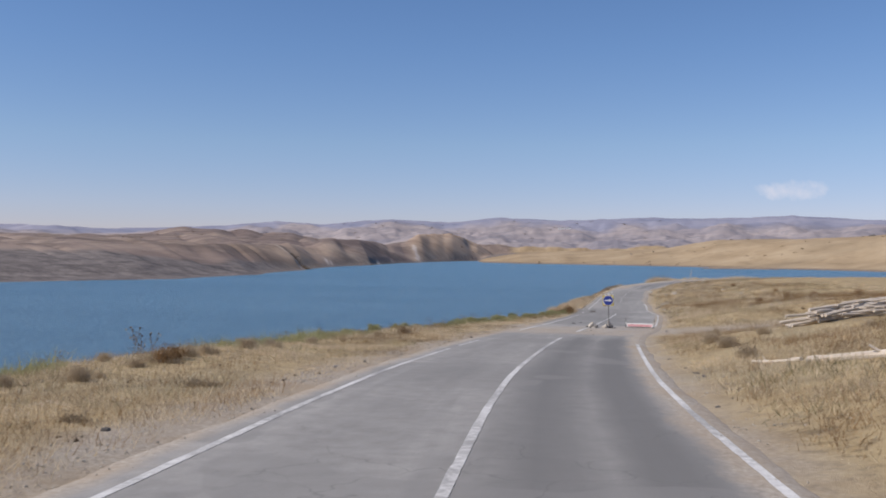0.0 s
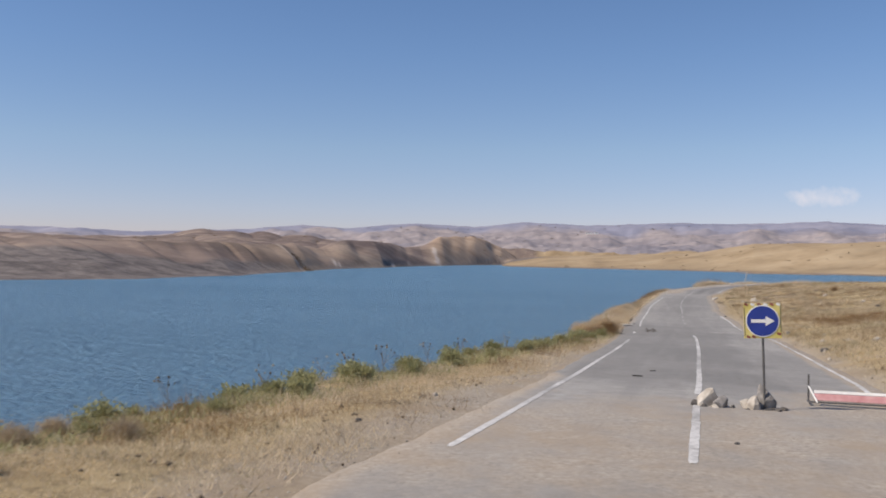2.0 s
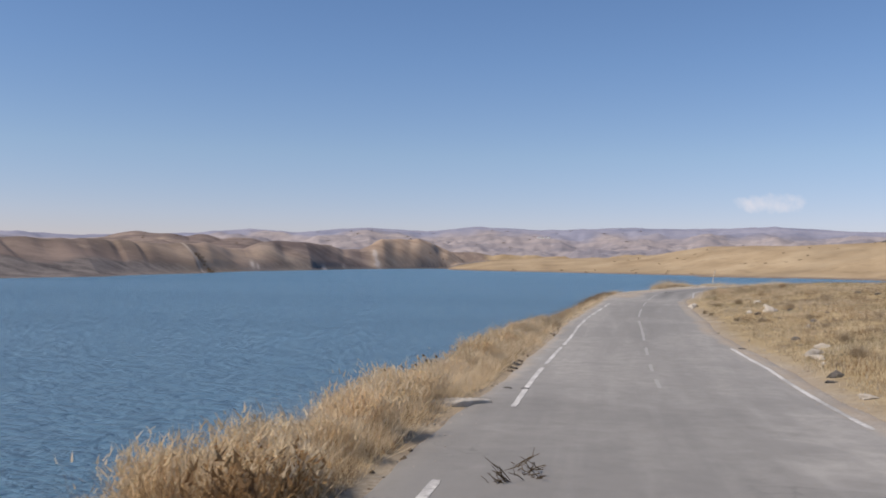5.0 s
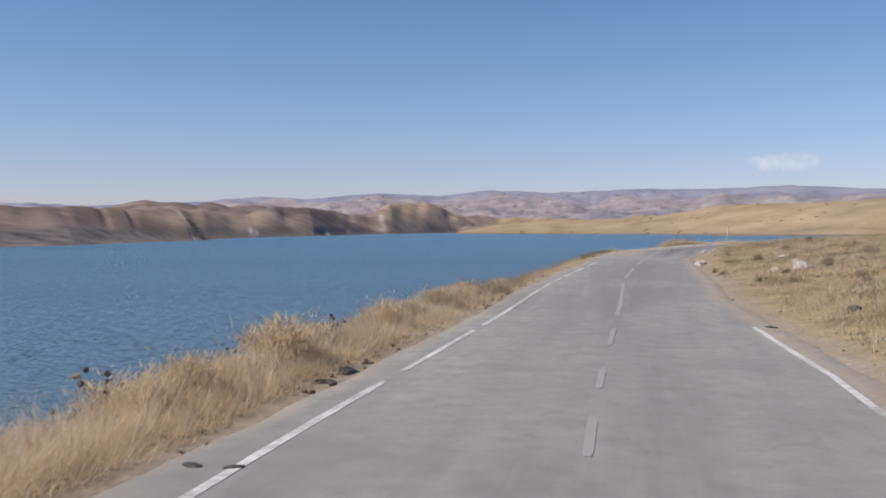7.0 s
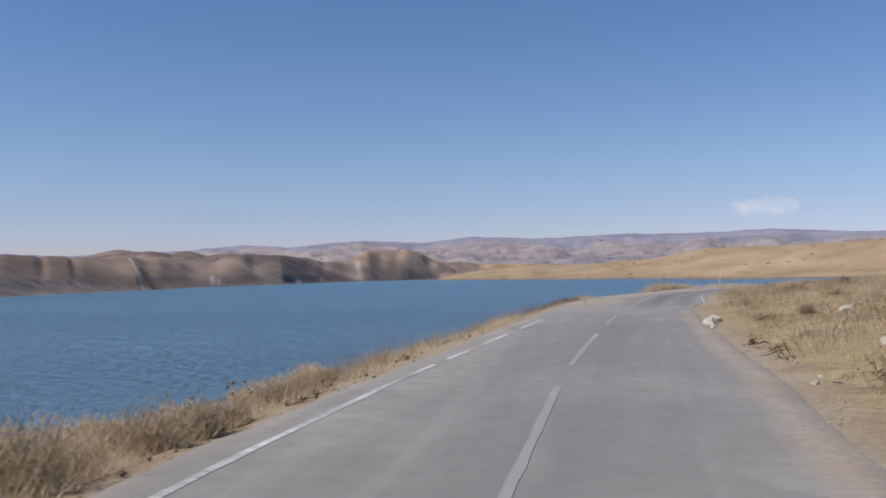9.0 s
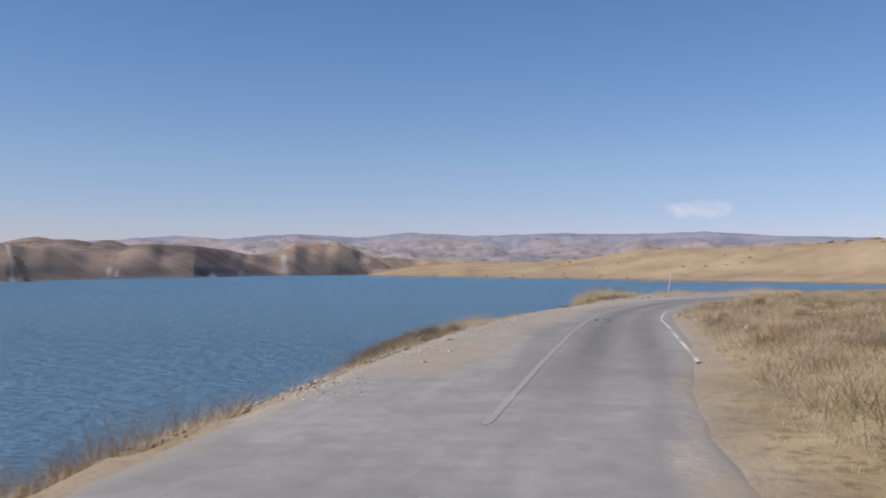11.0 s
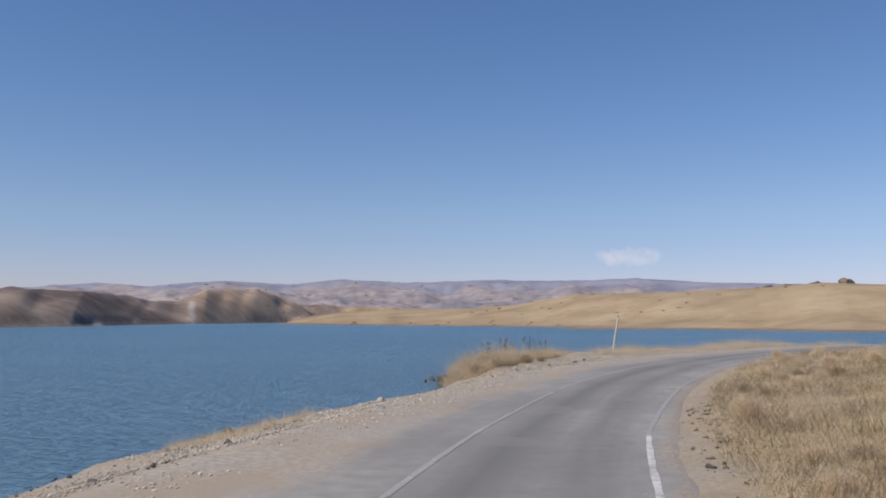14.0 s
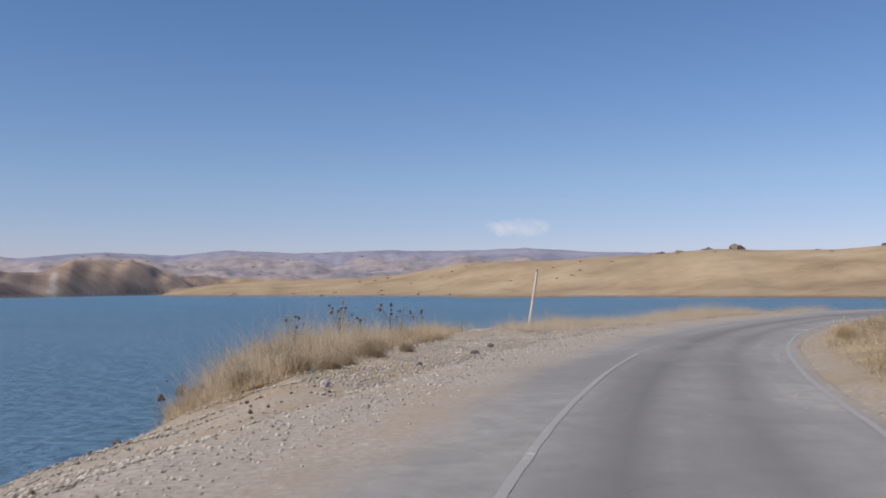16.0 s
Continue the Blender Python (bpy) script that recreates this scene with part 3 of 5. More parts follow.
def build_ground():
    xs, ys = axis(-24, 106, .75, -150, 420), axis(-14, 276, .75, -220, 330)
    gx, gy = np.meshgrid(xs, ys)
    gz = near_height(gx, gy)
    near = np.stack([gx.ravel(), gy.ravel(), gz.ravel()], 1)
    th = np.radians(np.concatenate([np.arange(-180, -46, 3), np.arange(-46, 62, .085), np.arange(62, 181, 3)]))
    rr = 130 * np.cumprod(np.full(232, 1.0155))
    gt, gr = np.meshgrid(th, rr)
    fx, fy = HUB[0] + gr * np.sin(gt), HUB[1] + gr * np.cos(gt)
    fz = far_height(fx, fy)
    inside = (fx > -140) & (fx < 410) & (fy > -210) & (fy < 325)
    shore_side = (fy < 262) & (fx > 60)
    lower = np.where(shore_side, np.where(inside, near_height(fx, fy, True) - .8, near_height(fx, fy, True)), fz)
    fz = np.where(shore_side & (gr < 420), lower, fz)
    far = np.stack([fx.ravel(), fy.ravel(), fz.ravel()], 1)
    faces = np.concatenate([grid_faces(len(ys), len(xs)), grid_faces(len(rr), len(th), len(near))])
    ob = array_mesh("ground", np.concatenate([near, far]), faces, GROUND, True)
    n, off = road_frame(near[:, 0], near[:, 1])
    yr = LINE[n, 1]
    verge = np.where(off < 0, np.interp(yr, *EDGE_LEFT) + np.where(yr < 70, 2.1, 1.1), np.interp(yr, *EDGE_RIGHT) + np.where(yr > 160, 1.5, 1.15))
    g = np.maximum(ramp((verge - np.abs(off)) / 1.2) * .9, ((off < 0) & (yr > 165)) * ramp((yr - 166) / 14) * ramp((14 - np.abs(off)) / 3) * .95)
    g = np.clip(g + .5 * (fbm(near[:, 0] / 2, near[:, 1] / 2, 3, 9) - .5) * (g > .02), 0, 1)
    g = np.maximum(g, (off > 0) * np.exp(-((near[:, 1] - 48.2 - .3 * off) / 5.2) ** 6) * ramp((40 - off) / 10) * .95)
    dirt = np.exp(-((near[:, 0] - 56.2) / 2.8) ** 2 - ((near[:, 1] - 224.2) / 3.0) ** 2)   # bare soil on the headland's slope
    g = g * (1 - .9 * dirt)
    r = gr.ravel()
    t = np.degrees(gt.ravel())
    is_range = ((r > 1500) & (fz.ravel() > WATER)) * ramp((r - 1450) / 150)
    left_side = np.where(r < 900, ramp((.8 - t) / .4), ramp((4.4 - t) / .8)) * (1 - is_range)
    mix = fbm(far[:, 0] / 240, far[:, 1] / 240, 4, 91)
    brown = left_side * np.clip(.8 + 1.2 * (mix - .33), .72, 1)
    strand = ramp((WATER + 1.3 - fz.ravel()) / .9) * (r < 900) * (1 - is_range)   # the dark wet foot of the far shore
    brown = np.maximum(brown, .75 * strand)
    gold = (1 - is_range) * (1 - brown)
    zero = np.zeros(len(near))
    set_attribute(ob, "gravel", np.concatenate([g, np.zeros(len(far))]))
    set_attribute(ob, "gold", np.concatenate([zero, gold]))
    set_attribute(ob, "brown", np.concatenate([zero, brown]))
    tan = left_side * ramp((t + 4.9) / 1.2) * ramp((1250 - r) / 150) + .55 * left_side * np.exp(-((t + 15.5) / 2.6) ** 2) * ramp((520 - r) / 120)
    set_attribute(ob, "tan", np.concatenate([zero, np.clip(tan, 0, 1)]))
    low = np.interp(t, [-30, -18, -9, -4, -.6, 3], [190, 270, 445, 640, 820, 1000])
    spread = fbm(far[:, 0] / 42, far[:, 1] / 42, 4, 93)
    crag = left_side * ramp((low + 120 - r + 90 * (spread - .5)) / 120) * ramp((t + 17) / 5) * ramp((-4.4 - t + 3 * (spread - .5)) / 3) * np.clip(fbm(far[:, 0] / 17, far[:, 1] / 17, 4, 94) * 3.4 - 1.35, 0, .62)
    set_attribute(ob, "crag", np.concatenate([zero, np.maximum(crag, (left_side > .5) * ramp((low + 24 - r) / 10) * .85 + .45 * strand * (left_side < .5))]))
    crumb = np.clip(fbm(far[:, 0] / 9, far[:, 1] / 9, 3, 97) * 2.6 - .7, 0, 1)
    streak = np.exp(-((t + 3.9 + .7 * (fbm(r / 30, r * 0, 3, 95) - .5)) / .16) ** 2) * ramp((r - 640) / 20) * ramp((760 - r) / 40)
    for bearing, out, wide, deep, amount in ((-13.5, 28, .16, 11, .7), (-13.1, 20, .1, 8, .6), (-7.9, 13, .17, 9, 1.4), (-8.9, 24, .1, 7, .5), (-6.4, 18, .12, 8, .4)):
        streak = streak + amount * np.exp(-((t - bearing) / wide) ** 2 - ((r - low - out) / deep) ** 2)
    path_up = .5 * np.exp(-((t + 17.9 + (r - low) * .0095) / .08) ** 2) * ramp((low + 130 - r) / 30) * (r > low)
    chalk = np.clip(streak * crumb + path_up, 0, .6)
    set_attribute(ob, "chalk", np.concatenate([zero, chalk]))
    # share of painted blue haze, growing with distance
    haze_blue = is_range * ramp((r - 3000 + 900 * (fbm(t / 3, t * 0, 3, 99) - .5)) / 500)
    set_attribute(ob, "haze_blue", np.concatenate([zero, haze_blue]))
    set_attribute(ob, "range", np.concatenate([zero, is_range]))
    return tagged(ob, "dry straw-coloured lakeside ground with bare hills beyond", "ground", kind="structure")


def build_water():
    th = np.radians(np.arange(-180, 181, 3.0))
    rr = np.concatenate([[1], np.geomspace(20, 4300, 40)])
    gt, gr = np.meshgrid(th, rr)
    v = np.stack([(HUB[0] + gr * np.sin(gt)).ravel(), (HUB[1] + 40 + gr * np.cos(gt)).ravel(), np.full(gt.size, WATER)], 1)
    ob = array_mesh("water", v, grid_faces(len(rr), len(th)), LAKE, True)
    return tagged(ob, "deep blue lake water with small wind ripples", "lake", kind="structure")


def build_road():
    """The asphalt: a slightly crowned band with ragged edges and a broken rim."""
    q = np.arange(10, len(LINE) - 5, .4)
    k = np.arange(len(LINE))
    x, y, sx, sy, h = (np.interp(q, k, v) for v in (LINE[:, 0], LINE[:, 1], SIDE[:, 0], SIDE[:, 1], ROAD_H))
    left = np.interp(y, *EDGE_LEFT) + .24 * (fbm(q / 1.6, q * 0, 4, 13) - .5)
    right = np.interp(y, *EDGE_RIGHT) + .24 * (fbm(q / 1.6, q * 0 + 7, 4, 14) - .5)
    steps = np.array([-1, -.9, -.75, -.6, -.45, -.3, -.15, 0, .12, .24, .36, .48, .6, .72, .84, .92, 1])
    rows, offs = [], []
    for u in [-1.02] + list(steps) + [1.02]:
        o = np.where(u < 0, -1, 1) * (np.minimum(abs(u), 1) * np.where(u < 0, left, right) + (.22 if abs(u) > 1 else 0))
        z = h + .035 - .005 * np.abs(o) - (.085 if abs(u) > 1 else 0)
        rows.append(np.stack([x + sx * o, y + sy * o, z], 1))
        offs.append(o)
    cols = len(rows)
    ob = array_mesh("road", np.stack(rows, 1).reshape(-1, 3), grid_faces(len(q), cols)[:, ::-1], ASPHALT)
    o = np.stack(offs, 1).ravel()
    edge = np.repeat(np.stack([left, right], 1)[:, None], cols, 1).reshape(-1, 2)
    y = np.repeat(y, cols)
    inside = np.where(o < 0, edge[:, 0], edge[:, 1]) - np.abs(o)
    dust = np.where(o > 0, ramp((np.where(y > 150, .5, .85) - inside) / .5) * np.where(y > 150, .75, 1.15), ramp((.6 - inside) / .55) * .95)
    dust = np.maximum(dust, ramp((y - 148) / 12) * ramp((-.1 - o) / 2.2) * ramp((262 - y) / 10) * .85)
    dust = np.maximum(dust, .85 * ramp((y - 47) / 6) * ramp((62 - y) / 8) * ramp((o - .6) / 2))
    dust = np.maximum(dust, .75 * ramp((y - 40) / 6) * ramp((58 - y) / 8))
    dust = np.where((y > 84) & (y < 150), dust * np.where(o < 0, .5, .65), dust)
    track = .85 * np.exp(-((o - .95) / .5) ** 2) + .85 * np.exp(-((o - 2.5) / .5) ** 2)
    lane = ramp((o + .5) / .8) * ramp((3.5 - o) / .5)
    early, late = ramp((46 - y) / 10), ramp((y - 148) / 15)
    mid = ramp((y - 84) / 15) * ramp((152 - y) / 10)
    track = track * (early + late * .8) + .22 * late * ramp((o + 1.4) / .8) * ramp((2.6 - o) / 1.2) + .3 * lane * early + .35 * early * np.exp(-((o + 1.6) / 1.1) ** 2) + mid * .3 * np.exp(-((o - .2) / 2.0) ** 2)
    # a darker resurfaced stretch with a ragged end
    rag = 2.2 * (fbm(o * .9, y / 2.5, 3, 27) - .5)
    fresh = ramp((y - 58 + 3 * rag) / 1.2) * ramp((97 - y + 4 * rag) / 1.5) * ramp((1.9 + rag - o) / .35)
    dust, track = dust * (1 - .75 * fresh), np.maximum(track, .42 * fresh)
    set_attribute(ob, "dust", dust)
    set_attribute(ob, "side", o)
    set_attribute(ob, "along", np.repeat(q, cols))
    set_attribute(ob, "track", np.clip(track, 0, .9))
    return tagged(ob, "sun-bleached grey asphalt lane with dusty ragged edges", "road", kind="structure")


def painted_line(name, off, spans, width=.13, mat=PAINT):
    """A painted band with uneven edges that wanders a little; its offset may change along the road."""
    verts, faces = [], []
    table = ([-100, 400], [off, off]) if isinstance(off, (int, float)) else off
    k = np.arange(len(LINE))
    for y0, y1 in spans:
        k0, k1 = (int(np.argmin(np.abs(LINE[:, 1] - y))) for y in (y0, y1))
        q = np.arange(k0, max(k1, k0 + 1) + .01, .2)
        x, y, sx, sy, h = (np.interp(q, k, v) for v in (LINE[:, 0], LINE[:, 1], SIDE[:, 0], SIDE[:, 1], ROAD_H))
        at = np.interp(y, *table)
        z = h + .0405 - .005 * np.abs(at)
        wob = .03 * (fbm(q / 5, q * 0, 2, 7) - .5)
        ends = np.minimum(1, (np.minimum(q - q[0], q[-1] - q) + .35) / .5)
        wide = width * ends
        edge = .03 * (fbm(q / .5, q * 0, 3, 19) - .5), .03 * (fbm(q / .5, q * 0 + 5, 3, 20) - .5)
        for i in range(len(q) - 1):
            b = len(verts)
            for e in (i, i + 1):
                for s in (-1, 1):
                    o = at[e] + wob[e] + s * wide[e] / 2 + edge[s > 0][e]
                    verts.append((x[e] + sx[e] * o, y[e] + sy[e] * o, z[e]))
            faces.append((b, b + 2, b + 3, b + 1)[::-1])
    ob = array_mesh(name, verts, faces, mat)
    return tagged(ob, "worn white paint stripe on the asphalt" if mat is PAINT else "faded white paint stripe, half rubbed off the asphalt", "road marking", kind="structure")


build_ground()
build_water()
build_road()
painted_line("trim", -3.25, [(-20, 28.2), (30, 34.6), (46.5, 79.6), (86.3, 88.3)], .13)
painted_line("trim", ([95, 98, 103, 109, 120, 131, 138, 150], [-2.88, -2.88, -2.92, -2.96, -2.95, -2.6, -2.5, -2.5]), [(95.5, 103.2), (104, 110.2), (110.6, 128), (129, 136), (138, 143)], .12)
painted_line("trim", 3.5, [(-20, 35.4)], .13)
painted_line("trim", ([56, 60, 84, 93, 105, 112], [3.85, 4.0, 3.95, 3.5, 3.5, 3.1]), [(56.5, 93), (94, 112)], .13)
painted_line("trim", ([160, 175, 182, 197, 206, 215, 232, 262], [3.5, 3.5, 3.36, 3.4, 3.75, 4.0, 3.9, 3.7]), [(160, 196)], .11)
painted_line("trim", ([160, 175, 182, 197, 206, 215, 232, 262], [3.5, 3.5, 3.36, 3.4, 3.75, 4.0, 3.9, 3.7]), [(196.3, 262)], .11, FADED_PAINT)
painted_line("trim", 0.0, [(-20, 39.4), (46.2, 54), (55, 85.4)], .14)
painted_line("trim", 0.0, [(114, 125), (128, 136)], .12, FADED_PAINT)
painted_line("trim", 0.0, [(140, 147), (150, 188)], .12, FADED_PAINT)
painted_line("trim", 0.0, [(188.3, 206), (206.5, 226)], .11, FADED_PAINT)
painted_line("trim", ([90, 98, 104, 110, 120], [.2, .2, .12, .04, .0]), [(99.3, 101.4), (102.8, 104.8), (108.3, 111.2)], .11, FADED_PAINT)

# ---- growth --------------------------------------------------------------


def blade_arrays(base, height, width, lean, rng):
    """Tapered, leaning blades at the given feet."""
    n = len(base)
    a = rng.uniform(0, 2 * np.pi, n)
    side = np.stack([np.cos(a), np.sin(a), np.zeros(n)], 1)
    b = rng.uniform(0, 2 * np.pi, n)
    tip = np.stack([np.cos(b), np.sin(b), np.zeros(n)], 1) * (lean * height)[:, None]
    up = np.array([0, 0, 1.0])
    end = base + tip + up * (height * np.sqrt(np.maximum(1 - lean * lean * .6, .2)))[:, None]
    w = (width / 2)[:, None] * side
    v = np.stack([base - w, base + w, end], 1).reshape(-1, 3)
    f = np.arange(n * 3).reshape(-1, 3)
    return v, f


def cleared(x, y, off, rng):
    """Where nothing grows: the side track and the ground under the felled trunks."""
    wobble = 1.2 * (fbm(x / 3, y / 3, 3, 43) - .5) + rng.normal(0, .3, len(x))
    gone = (off > 3.5) & (off < 30) & (np.abs(y - 48.2 - .3 * off + wobble) < 4.8 - .07 * off)
    for cx, cy, reach in CLEARINGS:
        gone = gone | (np.hypot(x - cx, y - cy) + wobble < reach)
    return gone


CLEARINGS = [(12.3, 30.1, 1.6), (14.3, 30.1, 2.3), (16.7, 30.7, 2.4), (18.7, 31.9, 2.2), (12.9, 28.1, 1.2), (14.9, 28.1, 1.4), (9.0, 17.8, .5), (9.6, 16.6, .6), (10.3, 15.2, .6), (8.4, 19.6, .4)]


def sward(name, mat, y0, y1, o0, o1, tufts, per, h, w, lean, seed, label, bare=.42, patch=3.5, spread=.16, follow=False, over_water=.15):
    """Tufts of growth along a stretch of the roadside; one object, since nobody could count it."""
    rng = np.random.default_rng(seed)
    k0, k1 = (int(np.argmin(np.abs(LINE[:, 1] - y))) for y in (y0, y1))
    q = rng.uniform(k0, k1, tufts * 3)
    o = rng.uniform(o0, o1, tufts * 3)
    ki = q.astype(int)
    if follow:   # offsets counted from the top of the bank
        o = o - np.interp(LINE[ki, 1], *BANK)
    x, y = LINE[ki, 0] + SIDE[ki, 0] * o + TANGENT[ki, 0] * (q - ki), LINE[ki, 1] + SIDE[ki, 1] * o + TANGENT[ki, 1] * (q - ki)
    dense = fbm(x / patch, y / patch, 3, seed)
    keep = dense + rng.uniform(-.12, .12, len(x)) > bare
    x, y, dense = x[keep][:tufts], y[keep][:tufts], dense[keep][:tufts]
    size = rng.uniform(.5, 1.25, len(x)) * (.45 + 1.3 * np.clip(fbm(x / 1.7, y / 1.7, 3, seed + 50) * 1.6 - .3, 0, 1))
    x, y, size = np.repeat(x, per), np.repeat(y, per), np.repeat(size, per)
    x, y = x + rng.normal(0, spread, len(x)), y + rng.normal(0, spread, len(x))
    n, off = road_frame(x, y)
    z = near_height(x, y)
    yr = LINE[n, 1]
    ok = (z > WATER + over_water) & (np.abs(off) > np.where(off < 0, np.interp(yr, *EDGE_LEFT), np.interp(yr, *EDGE_RIGHT) + .5 * (yr > 165)) + .3 + .6 * rng.uniform(0, 1, len(x)) ** 2) & ~cleared(x, y, off, rng)
    x, y, z, size = x[ok], y[ok], z[ok], size[ok]
    m = len(x)
    v, f = blade_arrays(np.stack([x, y, z - .02], 1), rng.uniform(h[0], h[1], m) * size, rng.uniform(w[0], w[1], m), rng.uniform(lean[0], lean[1], m), rng)
    return tagged(array_mesh(name, v, f, mat), label, "grass", kind="stuff")


FINE, THIN = (.008, .02), (.005, .012)
sward("dry_grass", STRAW, -12, 62, -1, 8.5, 6500, 20, (.04, .22), THIN, (.4, 1.2), 1, "low trampled straw on the lake bank", .47, 2.6, .3, True)
sward("dry_grass", STRAW_PALE, -12, 90, -.2, 4.5, 4200, 12, (.05, .18), FINE, (.4, 1), 2, "thin pale straw along the dusty shoulder", .42, 3, .28, True)
sward("dry_weeds", RUST, -12, 52, -1.5, 7, 1300, 18, (.06, .34), THIN, (.2, .9), 31, "rusty dried weeds scattered on the bank", .55, 3, .2, True)
sward("olive_weeds", OLIVE, -10, 50, -2.4, 5.5, 1900, 18, (.05, .28), THIN, (.5, 1.4), 88, "olive-brown weeds on the dry bank", .50, 2.6, .26, True)
sward("dry_weeds", BRUSH, -10, 56, -2.2, 6.5, 1100, 18, (.06, .3), THIN, (.5, 1.4), 89, "grey-brown withered weeds on the dry bank", .53, 2.0, .24, True)
sward("green_weeds", GREEN, 6, 40, -3.4, .4, 1900, 18, (.1, .46), (.012, .03), (.4, 1.3), 90, "dusty green weeds along the crest of the bank", .46, 2.2, .22, True)
sward("green_weeds", GREEN, 30, 85, -3.6, .8, 4200, 18, (.05, .24), (.02, .05), (.6, 1.7), 3, "dusty green weeds on the bank above the water", .36, 3, .22, True)
sward("dry_grass", STRAW_PALE, 34, 88, -3.4, 2.6, 2100, 20, (.06, .32), THIN, (.4, 1.3), 4, "pale dry stalks among the green weeds", .40, 3, .24, True)
sward("dry_weeds", RUST, 36, 88, -3.5, 2.4, 950, 14, (.08, .4), THIN, (.2, .8), 32, "brown stalks among the green weeds", .50, 2.5, .18, True)
sward("tall_dry_grass", STRAW, 87, 103, -7.2, -4.3, 1100, 39, (.2, .6), THIN, (.3, 1.2), 84, "tall golden grass on the crest of the bank", .32, 2.5, .26)
sward("tall_dry_grass", STRAW_PALE, 85, 103, -7.0, -4.4, 800, 36, (.2, .65), THIN, (.3, 1.3), 85, "tall pale grass on the crest of the bank", .36, 2.5, .26)
sward("dry_weeds", RUST, 83, 91, -6.0, -4.3, 160, 30, (.25, .7), THIN, (.3, 1.0), 86, "rusty brown weeds in the tall grass", .46, 2, .22)
sward("tall_dry_grass", STRAW, 95, 106, -6.2, -3.9, 800, 33, (.2, .5), THIN, (.3, 1.2), 5, "golden grass at the lake edge", .38, 2.5, .24)
sward("tall_dry_grass", STRAW, 103, 121, -7.0, -4.4, 1500, 39, (.2, .6), THIN, (.3, 1.3), 36, "tall straw-yellow grass along the lake edge", .32, 3, .3)
sward("tall_dry_grass", STRAW_PALE, 103, 121, -7.0, -4.4, 1000, 36, (.2, .62), THIN, (.3, 1.3), 33, "pale feathery grass along the lake edge", .38, 3, .3)
sward("dry_grass", STRAW, 119, 150, -6.6, -4.2, 1500, 30, (.15, .5), THIN, (.3, 1.2), 37, "short straw-yellow grass on the lake bank", .48, 2.0, .3)
sward("dry_grass", STRAW_PALE, 95, 152, -6, -3.6, 2000, 21, (.1, .4), THIN, (.3, 1.2), 38, "pale sparse grass on the lakeside verge", .46, 2, .3)
sward("dry_weeds", RUST, 92, 152, -6.8, -3.9, 800, 27, (.2, .65), THIN, (.3, 1), 6, "rust-brown weeds in the lakeside grass", .48, 3, .24)
sward("dry_weeds", BRUSH, 165.5, 173.5, -7.4, -5.0, 200, 26, (.25, .8), THIN, (.3, 1.1), 77, "grey-brown brush at the water's edge", .45, 2, .22)
sward("dry_weeds", TANGLE, 165, 174, -7.6, -4.9, 260, 26, (.2, .6), THIN, (.5, 1.4), 78, "tangled brown weeds at the water's edge", .46, 1.6, .2)
sward("dry_grass", STRAW, 173.5, 182, -7.0, -5.0, 420, 30, (.2, .65), THIN, (.25, 1.1), 79, "golden straw above the gravel beach", .40, 1.6, .24)
sward("dry_grass", STRAW_PALE, 173, 182, -6.8, -4.9, 140, 27, (.2, .65), THIN, (.25, 1.1), 80, "pale straw above the gravel beach", .42, 1.4, .24)
sward("dry_weeds", RUST, 173, 184, -7.2, -5.0, 240, 24, (.1, .45), THIN, (.4, 1.3), 91, "rusty brown weeds in the straw above the beach", .44, 1.4, .22)
sward("dry_grass", STRAW, 198, 206, -8.8, -7.4, 160, 24, (.15, .5), THIN, (.25, 1.1), 81, "small stand of straw at the waterline", .38, 1.6, .24)
sward("dry_weeds", RUST, 165, 175, -7.6, -5.0, 120, 24, (.15, .5), THIN, (.3, 1.1), 7, "brown dried weeds at the water's edge", .46, 2, .22)
sward("dry_grass", STRAW_PALE, 136, 166, -6.4, -4.5, 420, 24, (.1, .42), THIN, (.4, 1.3), 45, "sparse pale straw on the gravel shore", .50, 1.8, .2)
sward("dry_weeds", DARK, 166, 173, -7.6, -5.2, 130, 22, (.2, .65), THIN, (.5, 1.4), 8, "dark withered weeds on the gravel shore", .47, 1.8, .2)
sward("dry_weeds", STRAW, 150, 192, -9.6, -5.5, 700, 21, (.05, .22), THIN, (.4, 1.4), 9, "sparse straw on the gravel beach", .5, 4, .2)
sward("dry_grass", STRAW_PALE, 234, 274, -9, -4.6, 2600, 18, (.25, .8), THIN, (.2, .9), 12, "short pale grass above the bay", .4, 3, .24)
sward("dry_grass", STRAW, -14, 52, 4.9, 32, 8500, 20, (.05, .34), THIN, (.4, 1.3), 13, "knee-high golden grass on the roadside slope", .46, 4, .28)
sward("dry_grass", STRAW_PALE, -14, 60, 4.7, 20, 4000, 18, (.06, .28), FINE, (.4, 1.3), 14, "pale thin grass beside the road", .44, 3, .28)
sward("dry_grass", STRAW, 56, 148, 4.9, 34, 9000, 20, (.06, .32), THIN, (.4, 1.3), 15, "straw-coloured grass on the gentle slope", .47, 5, .28)
sward("dry_grass", STRAW_PALE, 56, 148, 4.7, 20, 3500, 12, (.1, .36), FINE, (.2, .85), 34, "pale grass tufts near the verge", .46, 2.5, .24)
sward("olive_weeds", OLIVE, -12, 60, 4.8, 26, 2600, 15, (.1, .36), FINE, (.3, 1), 39, "olive-brown weeds among the golden grass", .5, 4, .28)
sward("olive_weeds", OLIVE, 60, 150, 4.8, 30, 4600, 18, (.06, .32), THIN, (.3, 1), 40, "olive-brown weeds on the gentle slope", .48, 5, .28)
